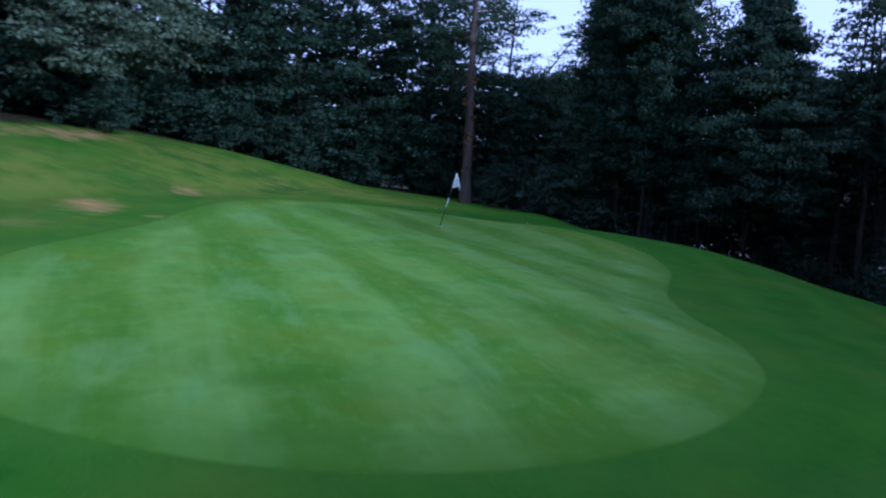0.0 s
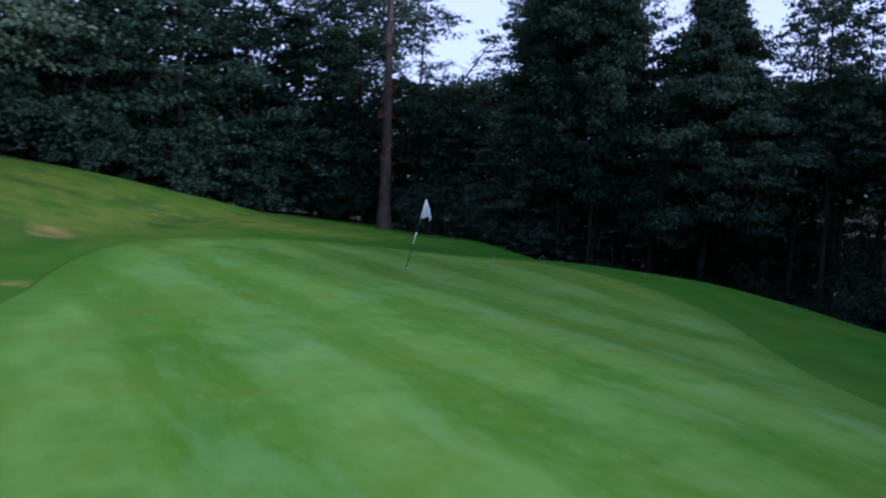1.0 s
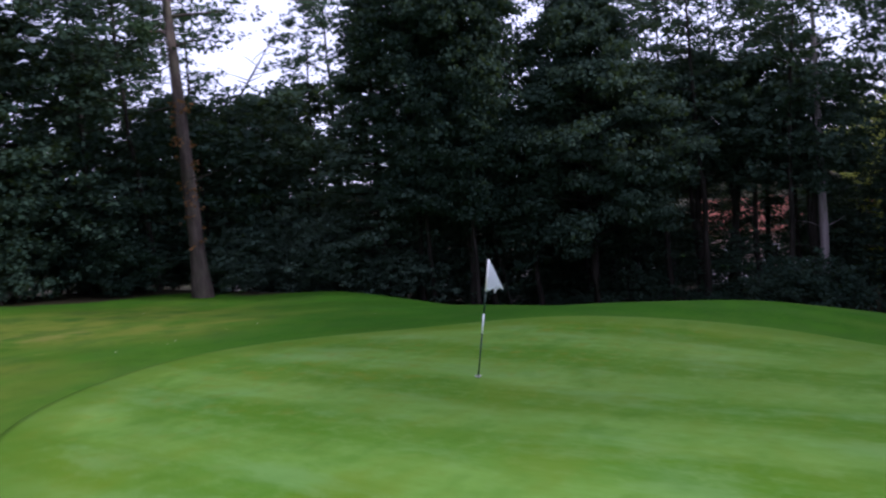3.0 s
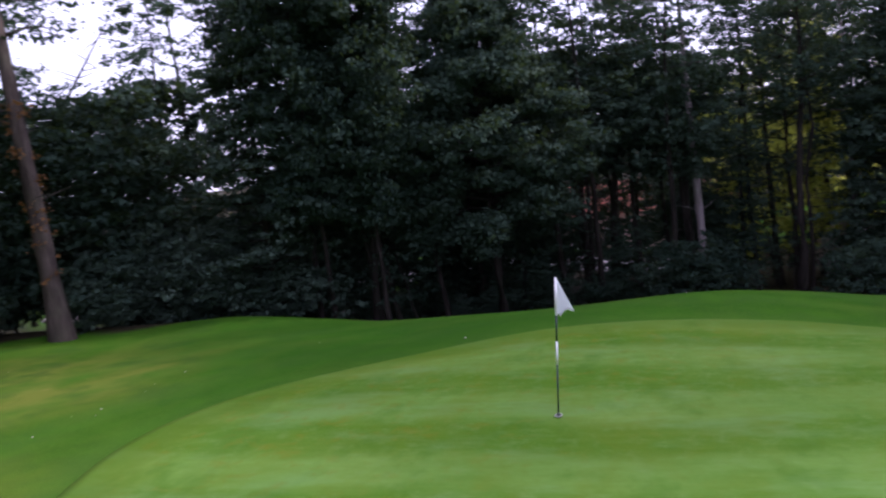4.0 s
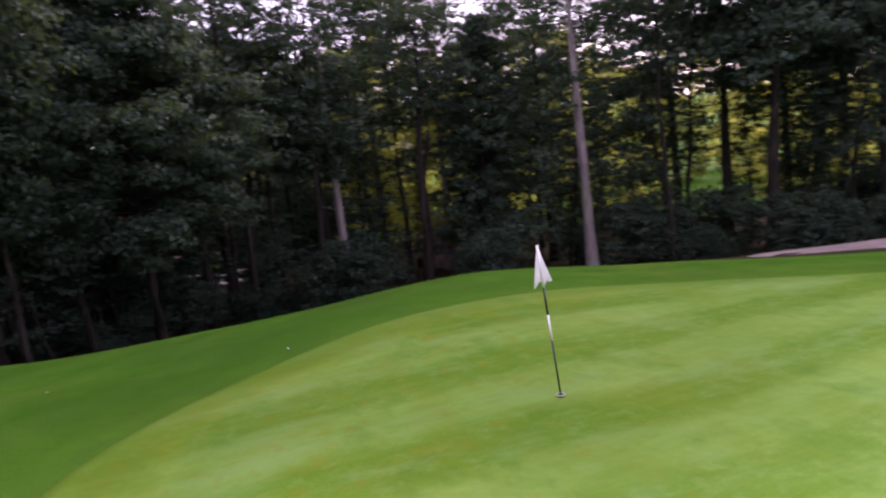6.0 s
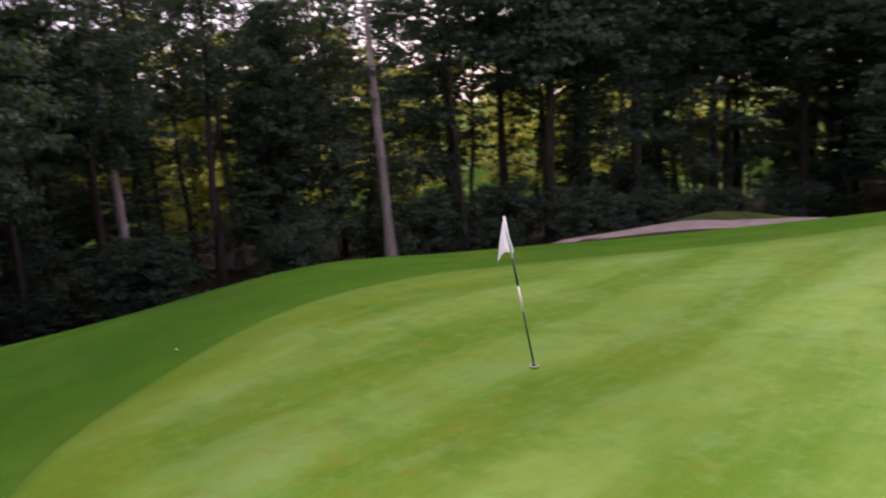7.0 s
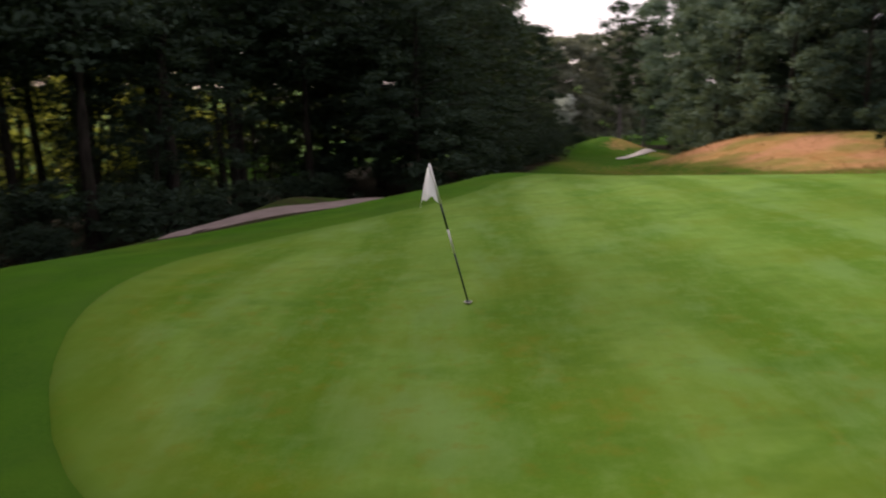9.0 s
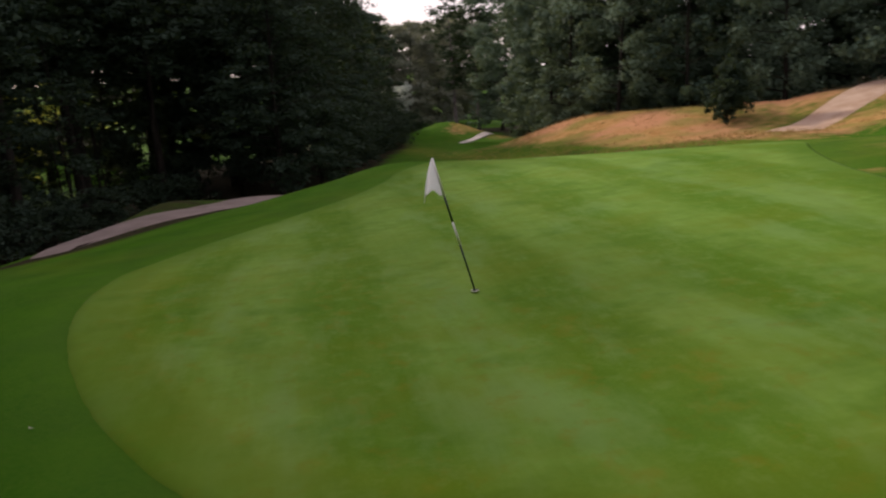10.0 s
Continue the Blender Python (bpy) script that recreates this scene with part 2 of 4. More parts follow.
LEAF_PALE = plain("dry_pale_leaf", (0.44, 0.41, 0.35), 0.8)
CUP = plain("cup_dark", (0.02, 0.02, 0.02), 0.7)
PLASTER = plain("pale_plaster", (0.66, 0.46, 0.40), 0.9)
ROOFTILE = plain("red_roof_tile", (0.36, 0.13, 0.09), 0.8)
PANE = plain("window_glass_dark", (0.03, 0.035, 0.04), 0.1)

# ---- plan of the ground ----
OUTLINE = [(8.2, -3), (7.8, -0.6), (7.0, 0.9), (5.7, 2.5), (3.9, 4.0), (1.9, 5.15), (-0.6, 5.95), (-3, 5.85), (-5, 4.75),
           (-6.6, 2.6), (-7.4, 0.2), (-7.4, -2.5), (-6.9, -5.2), (-6.1, -7.8), (-5.3, -10), (-4.7, -13), (-4.5, -16),
           (-3.4, -19.0), (-0.8, -20.3), (2.2, -20.4), (5, -19.5), (7.3, -17.8), (8.5, -15.8), (8.6, -13.4), (8.0, -11.2), (7.7, -8.8),
           (7.9, -6.2)]
CREST = [(9.5, -60), (9.5, -18), (10.3, -14), (11.2, -10), (11.6, -5), (12.2, 0), (12.1, 2.6), (10.6, 5.0), (8.4, 6.9), (6.4, 8.6),
         (4.6, 10.8), (3.4, 13.5), (2.6, 16.6), (0.6, 18.9), (-6, 22.6), (-200, 40), (-200, -60)]


def spline(points, n=12):
    """A closed smooth curve through the points."""
    p = np.array(points, float)
    out = []
    for i in range(len(p)):
        a, b, c, d = p[i - 1], p[i], p[(i + 1) % len(p)], p[(i + 2) % len(p)]
        for k in range(n):
            t = k / n
            out.append(0.5 * (2 * b + (c - a) * t + (2 * a - 5 * b + 4 * c - d) * t * t + (3 * b - a - 3 * c + d) * t ** 3))
    return np.array(out)


def outside(x, y, poly):
    """Signed distance from a closed polygon, positive outside."""
    x, y = np.asarray(x, float), np.asarray(y, float)
    best, inside = np.full(x.shape, 1e9), np.zeros(x.shape, bool)
    for i in range(len(poly)):
        (ax, ay), (bx, by) = poly[i - 1], poly[i]
        ex, ey = bx - ax, by - ay
        t = np.clip(((x - ax) * ex + (y - ay) * ey) / (ex * ex + ey * ey + 1e-12), 0, 1)
        best = np.minimum(best, np.hypot(x - ax - t * ex, y - ay - t * ey))
        cross = (ay > y) != (by > y)
        with np.errstate(divide="ignore", invalid="ignore"):
            inside ^= cross & (x < (bx - ax) * (y - ay) / (by - ay + 1e-12) + ax)
    return np.where(inside, -best, best)


def step(v, a, b):
    t = np.clip((np.asarray(v, float) - a) / (b - a), 0, 1)
    return t * t * (3 - 2 * t)


def hump(x, y, cx, cy, rx, ry, turn=0.0):
    c, s = math.cos(radians(turn)), math.sin(radians(turn))
    u, v = (x - cx) * c + (y - cy) * s, -(x - cx) * s + (y - cy) * c
    return np.exp(-((u / rx) ** 2 + (v / ry) ** 2))


# low swells and hollows along the shoulder of the green: x, y, height
SWELLS = [(9.4, 2.4, 0.30), (-11.4, 18.0, 0.22), (6.8, 5.0, 0.21), (1.6, 18.0, 0.20), (12.0, 5.0, -0.18), (-11.4, 15.4, 0.16), (4.2, 12.8, -0.14), (9.4, 7.6, -0.12), (4.2, 5.0, 0.10),
          (1.6, 15.4, 0.09), (4.2, 15.4, -0.07), (14.6, 2.4, -0.06), (6.8, 10.2, -0.05), (14.6, -0.2, -0.05), (6.8, 7.6, -0.04), (12.0, 2.4, 0.04), (4.2, 7.6, 0.04), (10.4, -16.4, 0.24)]
EDGE, BRINK = spline(OUTLINE, 10), spline(CREST[1:15], 4)
EDGE = EDGE + np.random.default_rng(3).normal(0, 0.005, EDGE.shape)
BRINK = np.array([CREST[0], *BRINK[: -4], *CREST[15:]])


def ground_z(x, y):
    """Height of the ground: a sloping plateau for the green, falling to the woods and down the fairway, rising to the bank."""
    x, y = np.asarray(x, float), np.asarray(y, float)
    z = -0.0784 * np.clip(x, -9, 14) - 0.024 * np.clip(y, -16, 24)
    d = np.maximum(0, outside(x, y, BRINK))
    depth = 2.6 + 1.8 * step(x - y, -6, 14)
    drop = 0.42 * d * d / (d + 4.5)
    z = z - depth * np.tanh(drop / depth) * (1 - 0.75 * step(y, -22, -45))
    s = np.maximum(0, -12.2 - y)
    z = z - 4.2 * (1 - np.exp(-((s / 24.5) ** 1.6))) - 0.045 * np.maximum(0, s - 46.6) * (1 - step(s, 150, 300))
    west = np.maximum(0, -9.5 + 6 * step(-y, 18, 45) - x)
    z = z + 4.2 * np.tanh(0.072 * west) * (1 - 0.9 * step(y, 10, 25))
    z = z + 1.0 * step(-y, 24, 55) * step(-x, -2, 10) * (1 - step(-y, 80, 140))
    z = z + 1.5 * hump(x, y, 4, -45, 11, 6, -38) + 2.5 * hump(x, y, 13, -55, 9, 5.5, -30) + 1.7 * hump(x, y, -1, -50, 9, 7) + 0.5 * hump(x, y, -2, -33, 6, 4, -20) + 0.9 * hump(x, y, -5, -44, 6, 5)
    z = z + 2.4 * hump(x, y, 42.6, -91, 5.2, 5.6, 20)
    z = z + 0.12 * hump(x, y, 1.2, 17.5, 3.2, 2.2) + 0.75 * hump(x, y, 19.9, -16.5, 2.5, 11.5, 4) + 0.72 * hump(x, y, 21.0, -14.2, 1.4, 3.2, 11.5) + 0.12 * hump(x, y, 20.6, -6.8, 1.5, 3.5)
    z = z - 0.2 * hump(x, y, 12.4, -8.5, 3, 8)
    z = z + 0.14 * hump(x, y, 11, 4.6, 2.5, 2.5) + 0.2 * hump(x, y, 4.5, 2.8, 5, 4) + 0.35 * hump(x, y, -14, 13, 4, 4)
    z = z - 0.084 * hump(x, y, 0, 0, 3.5, 3.5) - 0.4 * hump(x, y, 0.6, 17.2, 4.2, 3.4)
    for cx, cy, high in SWELLS:
        z = z + high * hump(x, y, cx, cy, 2.6, 2.6)
    return z


def sheet(name, xs, ys, mat, lift=0.0):
    gx, gy = np.meshgrid(xs, ys)
    gz = ground_z(gx, gy) + lift
    n, k = len(ys), len(xs)
    idx = np.arange(n * k).reshape(n, k)
    quads = np.stack([idx[:-1, :-1], idx[:-1, 1:], idx[1:, 1:], idx[1:, :-1]], -1).reshape(-1, 4)
    me = mesh_from(name, np.stack([gx, gy, gz], -1).reshape(-1, 3), quads, mat, True)
    return me, gx.ravel(), gy.ravel()


def mesh_from(name, verts, faces, mat, smooth=False):
    """A mesh of faces that all have the same number of corners, from arrays."""
    verts, faces = np.asarray(verts, np.float32), np.asarray(faces, np.int32)
    me = bpy.data.meshes.new(name)
    me.vertices.add(len(verts))
    me.vertices.foreach_set("co", verts.ravel())
    k = faces.shape[1]
    me.loops.add(faces.size)
    me.loops.foreach_set("vertex_index", faces.ravel())
    me.polygons.add(len(faces))
    me.polygons.foreach_set("loop_start", np.arange(len(faces), dtype=np.int32) * k)
    me.polygons.foreach_set("use_smooth", np.full(len(faces), smooth))
    me.update(calc_edges=True)
    me.materials.append(mat)
    return me


def part(name, bm, mat, parent=None, label="", smooth=False):
    """One bmesh as one mesh object, under a thing or a part."""
    me = bpy.data.meshes.new(name)
    for f in bm.faces:
        f.smooth = smooth
    bm.to_mesh(me)
    bm.free()
    me.materials.append(mat)
    ob = new(name, me)
    ob.parent = parent
    return tagged(ob, label)


def spread(lo, hi, fine_lo, fine_hi, pitch):
    """Grid lines: even in the middle, growing outwards."""
    mid = list(np.arange(fine_lo, fine_hi, pitch))
    d, v = pitch, fine_hi
    while v < hi:
        mid.append(v)
        d *= 1.09
        v += d
    mid.append(hi)
    d, v = pitch, fine_lo - pitch
    low = []
    while v > lo:
        low.append(v)
        d *= 1.09
        v -= d
    return np.array([lo, *reversed(low), *mid])


BUNKER = [(16.9, -5.5), (18.0, -5.1), (19.3, -6.2), (20.0, -7.6), (19.9, -9.2), (18.7, -11.0), (18.5, -12.6), (18.9, -14.6), (19.5, -18.5), (20.2, -22.5), (19.0, -27), (17.4, -23.5),
                      (16.6, -20), (16.9, -16.5), (16.4, -13), (17.2, -10), (17.0, -6.5)]

# ---- ground ----
me, gx, gy = sheet("ground", spread(-900, 900, -20, 26, 0.4), spread(-1000, 900, -36, 26, 0.4), TURF)
wood_edge = outside(gx, gy, spline([(-18.5, -8), (-20, 4), (-15.5, 16.2), (-8.5, 20.4), (-0.5, 20.6), (4.0, 17.4), (6.6, 12.3), (11, 10.5), (16, 6), (19, 0),
                             (20.8, -8), (22.4, -14), (23.4, -22), (24.0, -31), (26.6, -40), (28.8, -46), (32.4, -53.2), (35.2, -61), (38.8, -69.5), (44.6, -79.5), (48, -86), (51, -95), (52, -104), (42, -106), (27, -80), (21, -68), (14, -58), (8, -50), (0, -47), (-5, -44.5), (-11, -41), (-17, -37), (-21, -30), (-21, -20)], 5))
dune = np.maximum.reduce([hump(gx, gy, 5, -41, 14, 9, -38) * 1.5, hump(gx, gy, 14, -54, 11, 8, -35) * 1.5, hump(gx, gy, 1, -31, 7, 4.5, -15) * 1.3,
                          hump(gx, gy, -9, -45, 3, 14, 12) * 0.9, hump(gx, gy, 39.6, -91, 2.2, 5) * 1.3, hump(gx, gy, 33.5, -92, 3, 6) * 0.9, hump(gx, gy, -2, -47, 9, 8) * 1.2, hump(gx, gy, 21, -59, 6, 5) * 0.8,
                          hump(gx, gy, -8.5, -24, 2.4, 1.4, 10) * 0.7, hump(gx, gy, -7.0, -33.5, 4.5, 3.5, -20) * 1.6])
dune = dune * (0.75 + 0.25 * np.sin(gx * 0.5 + gy * 0.33)) * step(-gx - gy, 30.5, 35)
bare = np.maximum.reduce([hump(gx, gy, -8.2, -8.9, 2.3, 1.0, 128) * 0.72, hump(gx, gy, -9.7, -1.3, 1.5, 0.7, 120) * 0.6, hump(gx, gy, -17.6, 1.5, 1.7, 8, 8) * 0.52, hump(gx, gy, -5.9, -9.2, 0.6, 0.5) * 0.5, hump(gx, gy, -6.9, -13.4, 1.8, 0.9, 40) * 0.38,
                          hump(gx, gy, -8.3, -14, 2.0, 1.2, 50) * 0.42, hump(gx, gy, -9.5, 9, 5, 2.5, 30) * 0.30])
far_edge = outside(gx, gy, EDGE)
rim = outside(gx, gy, spline(BUNKER, 4))
# bunker lip darkened with litter tone; on the tongue it paints shade and dryness
lip = np.maximum((1 - step(rim, 1.0, 3.2)) * (1 - step(gx, 18.0, 19.0)) * 0.8, hump(gx, gy, 20.3, -13.6, 3.0, 4.6, 11) * 0.75)
worn = np.maximum.reduce([np.exp(-((gx + gy + 29.5) / 3.2) ** 2) * step(-gy, 25, 31), hump(gx, gy, -6, 10.5, 3.5, 2.5, 10), hump(gx, gy, -7, 13, 6, 4, 20), hump(gx, gy, -4, 10.5, 4, 1.2, 25), hump(gx, gy, -7.5, -12.5, 3, 3) * 0.5, hump(gx, gy, -11, 3, 4, 8), hump(gx, gy, -8, -19, 4, 5), hump(gx, gy, -12, -8, 4, 6), hump(gx, gy, -14, 6, 4, 6)]) * 0.9
clearing = step(wood_edge, 17, 24) * step(gy, 24, 34) * step(gx, -4, 4) * (1 - step(gy + 0.55 * gx, 54, 62))
# mask of the shade painted on the rough north and north-east of the green
tree_shade = step(gy, 1.0, 6.5) * step(gx, -5, 1) * step(-far_edge, -16, -8)
for key, val in (("tree_shade", tree_shade), ("worn", worn), ("lap", np.where(far_edge < 7, far_edge, 9.1)), ("dry", np.maximum(dune, bare)), ("litter", np.maximum(lip, step(wood_edge + 0.7 * np.sin(0.9 * gx + 0.4 * gy) + 0.5 * np.sin(1.3 * gy - 0.7 * gx), -1.2, 1.4) * (1 - np.maximum(step(gx, 42, 50) * step(wood_edge, 10, 16) * (1 - step(gy, 22, 38)), clearing))))):
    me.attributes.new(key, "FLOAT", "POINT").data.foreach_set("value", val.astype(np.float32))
tagged(new("ground", me), "mown rough grass with dry straw banks and woodland floor", "ground", kind="structure")

# The putting green: rings drawn in from its outline.
centre = np.array([0.8, -7.0])
rings = [*np.linspace(0.02, 0.985, 54), 1.0, 1.004]
verts = []
for i, r in enumerate(rings):
    p = centre + (EDGE - centre) * r
    verts.append(np.c_[p, ground_z(p[:, 0], p[:, 1]) + (0.03 if i < len(rings) - 2 else 0.022 if i < len(rings) - 1 else -0.03)])
n = len(EDGE)
faces = [((a + 1) * n + b, (a + 1) * n + (b + 1) % n, a * n + (b + 1) % n, a * n + b) for a in range(len(rings) - 1) for b in range(n)]
verts.append([[*centre, float(ground_z(*centre)) + 0.03]])
hub = len(rings) * n
faces += [(hub, b, b + 1, (b + 2) % n) for b in range(0, n, 2)]
green = mesh_from("putting_green", np.concatenate(verts), faces, GREEN, True)
flat = np.concatenate(verts)
green.attributes.new("rim", "FLOAT", "POINT").data.foreach_set("value", np.maximum(0, -outside(flat[:, 0], flat[:, 1], EDGE)).astype(np.float32))
green.attributes.new("tired", "FLOAT", "POINT").data.foreach_set("value", step(flat[:, 1], -5, 3).astype(np.float32))
tagged(new("putting_green", green), "close-mown putting green with pale mower stripes", "golf green", kind="structure")


def patch(name, outline, mat, lift, label, category, rings=14):
    """A sheet that follows the ground inside a closed outline."""
    edge = spline(outline, 6)
    mid = edge.mean(0)
    vs = []
    for i in range(rings + 1):
        p = mid + (edge - mid) * max(0.02, i / rings)
        vs.append(np.c_[p, ground_z(p[:, 0], p[:, 1]) + (lift if i < rings else -0.04)])
    k = len(edge)
    fs = [((a + 1) * k + b, (a + 1) * k + (b + 1) % k, a * k + (b + 1) % k, a * k + b) for a in range(rings) for b in range(k)]
    return tagged(new(name, mesh_from(name, np.concatenate(vs), fs, mat, True)), label, category, kind="structure")


patch("bunker_sand", BUNKER,
      SAND, 0.06, "pale raked sand of a bunker below the green", "bunker")
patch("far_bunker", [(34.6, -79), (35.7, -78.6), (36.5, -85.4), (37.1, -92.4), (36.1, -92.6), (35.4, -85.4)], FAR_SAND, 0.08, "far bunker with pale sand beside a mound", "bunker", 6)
patch("gravel_track", [(0, 46), (14, 37), (28, 28.5), (37, 22), (42, 25), (34, 33), (20, 42), (4, 51)], GRAVEL, 0.06, "pale gravel track beyond the wood", "track", 8)
patch("path", [(-3.0, -33.2), (-2.5, -35), (-4.9, -38), (-7.4, -42), (-9.8, -50), (-14, -66), (-15.8, -65.2), (-12, -50), (-9.6, -41.6), (-7.4, -37.4), (-5.2, -33.8)],
      EARTH, 0.05, "worn pinkish earth track climbing the bank", "path", 8)


# ---- hole and flag ----
def tube(bm, a, b, ra, rb, sides=10, cap=True):
    a, b = Vector(a), Vector(b)
    m = Matrix.Translation((a + b) / 2) @ (b - a).to_track_quat("Z", "Y").to_matrix().to_4x4()
    bmesh.ops.create_cone(bm, cap_ends=cap, segments=sides, radius1=ra, radius2=rb, depth=(b - a).length, matrix=m)


FOOT, TIP = Vector((0, 0, 0.03)), Vector((0.521, 0.222, 2.06))
flag = tagged(new("flagstick"), "leaning banded flagstick with a limp white flag in the hole", "golf flag")
flag.location = FOOT
along = (TIP - FOOT)
for a, b, mat, name, label in ((-0.06, 0.02, DARK_PAINT, "ferrule", "dark foot of the stick"), (0.02, 0.36, DARK_PAINT, "band", "dark green band"),
                               (0.36, 0.53, WHITE, "band", "white band"), (0.53, 0.72, DARK_PAINT, "band", "dark green band"),
                               (0.72, 1.0, WHITE, "band", "white top band")):
    bm = bmesh.new()
    tube(bm, along * a, along * b, 0.013 + 0.006 * max(0.0, a), 0.013 + 0.006 * b, 12)
    part(name, bm, mat, flag, label, True)
# the cloth hangs limp from the upper part of the stick, folded round on itself
bm = bmesh.new()
low = along * 0.735
fold = (Vector((0.0, 0.0)), Vector((0.16, -0.06)), Vector((0.29, -0.09)), Vector((0.31, 0.02)), Vector((0.25, 0.15)))
rows = []
for i in range(19):
    w = i / 18
    row = []
    for j in range(21):
        u = j / 20
        k = min(3, int(u * 4))
        flat_off = fold[k].lerp(fold[k + 1], u * 4 - k) * w ** 0.85
        ripple = 0.014 * w * math.sin(9 * u + 3 * w)
        drop = (0.10 * u - 0.05 * math.sin(math.pi * u) + 0.03 * math.sin(14 * u)) * w
        row.append(bm.verts.new(along.lerp(low, w) + Vector((flat_off.x + ripple, flat_off.y - ripple, -drop))))
    rows.append(row)
for i in range(18):
    for j in range(20):
        bm.faces.new((rows[i][j], rows[i + 1][j], rows[i + 1][j + 1], rows[i][j + 1]))
bmesh.ops.solidify(bm, geom=bm.faces[:], thickness=0.004)
part("flag_cloth", bm, CLOTH, flag, "limp white flag cloth", True)
cup = tagged(new("hole_cup"), "round hole with a pale rim cut in the green", "golf hole")
cup.location = FOOT
bm = bmesh.new()
bmesh.ops.create_cone(bm, cap_ends=True, segments=24, radius1=0.05, radius2=0.05, depth=0.006, matrix=Matrix.Translation((0, 0, 0.004)))
part("hole", bm, CUP, cup)
bm = bmesh.new()
ring = [[bm.verts.new((r * math.cos(a), r * math.sin(a), h)) for a in np.linspace(0, 2 * math.pi, 25)[:-1]] for r, h in ((0.050, 0.004), (0.052, 0.009), (0.059, 0.009), (0.063, 0.0))]
for a, b in zip(ring, ring[1:]):
    for i in range(24):
        bm.faces.new((a[i], a[(i + 1) % 24], b[(i + 1) % 24], b[i]))
part("rim", bm, RIM, cup, "pale worn rim", True)


# ---- trees ----
rng = np.random.default_rng(7)


def leaves(centres, spread_r, per, size, flat=0.5, droop=0.2, outward=0.35, squash=0.62):
    """Small pointed leaves in sprays round each centre, smaller towards the tips: arrays of corners and faces.
    squash: the sprays' thickness; the thinner they are, the further they reach out from the stem."""
    mids = np.asarray(centres, float)
    away = mids * [1, 1, 0] + rng.normal(0, 0.5, mids.shape) * [1, 1, 0]
    away = away / (np.linalg.norm(away, axis=1)[:, None] + 1e-6) - [0, 0, droop * (1 - squash)]
    c, away = np.repeat(mids, per, 0), np.repeat(away, per, 0)
    n = len(c)
    r = np.repeat(np.broadcast_to(np.asarray(spread_r, float), (len(mids),)), per)[:, None]
    d = rng.normal(size=(n, 3))
    d /= np.linalg.norm(d, axis=1)[:, None]
    reach = rng.random((n, 1)) ** 0.45
    along = (d * away).sum(1)[:, None]
    p = c + r * reach * (d * [1, 1, squash] + away * along * 0.9 * (1 - squash))
    nrm = rng.normal(size=(n, 3)) * (1 - flat) + np.array([0, 0, 1.0]) * flat + d * outward
    nrm /= np.linalg.norm(nrm, axis=1)[:, None]
    u = rng.normal(size=(n, 3)) + d * 0.8 - [0, 0, droop]
    u -= nrm * (u * nrm).sum(1)[:, None]
    u /= np.linalg.norm(u, axis=1)[:, None] + 1e-9
    v = np.cross(nrm, u)
    s = size * rng.uniform(0.65, 1.3, (n, 1)) * (1.4 - 0.55 * reach)
    w = s * rng.uniform(0.34, 0.55, (n, 1))
    verts = np.stack([p - u * s * 0.5 + v * w, p - u * s * 0.5 - v * w, p + u * s * 0.6 - nrm * s * 0.15], 1).reshape(-1, 3)
    return verts, np.arange(3 * n).reshape(-1, 3)


def limb(verts, faces, path, radii, sides=7):
    """A tapered tube along a path, appended to the lists."""
    base = len(verts)
    path = np.asarray(path, float)
    for i, p in enumerate(path):
        t = path[min(i + 1, len(path) - 1)] - path[max(i - 1, 0)]
        q = Vector(t).to_track_quat("Z", "Y").to_matrix()
        for k in range(sides):
            a = 2 * math.pi * k / sides
            verts.append(tuple(Vector(p) + q @ Vector((radii[i] * math.cos(a), radii[i] * math.sin(a), 0))))
    for i in range(len(path) - 1):
        for k in range(sides):
            faces.append((base + i * sides + k, base + i * sides + (k + 1) % sides, base + (i + 1) * sides + (k + 1) % sides, base + (i + 1) * sides + k))


GROUPS = {"broadleaf_tree": "broadleaf trees round the hole", "woodland_tree": "trees of the wood", "understorey_tree": "understorey of the wood", "shrub": "shrubs along the wood", "pine_tree": "pines",
          "sunlit_tree": "sunlit trees beyond the wood", "willow_bush": "silvery bushes"}


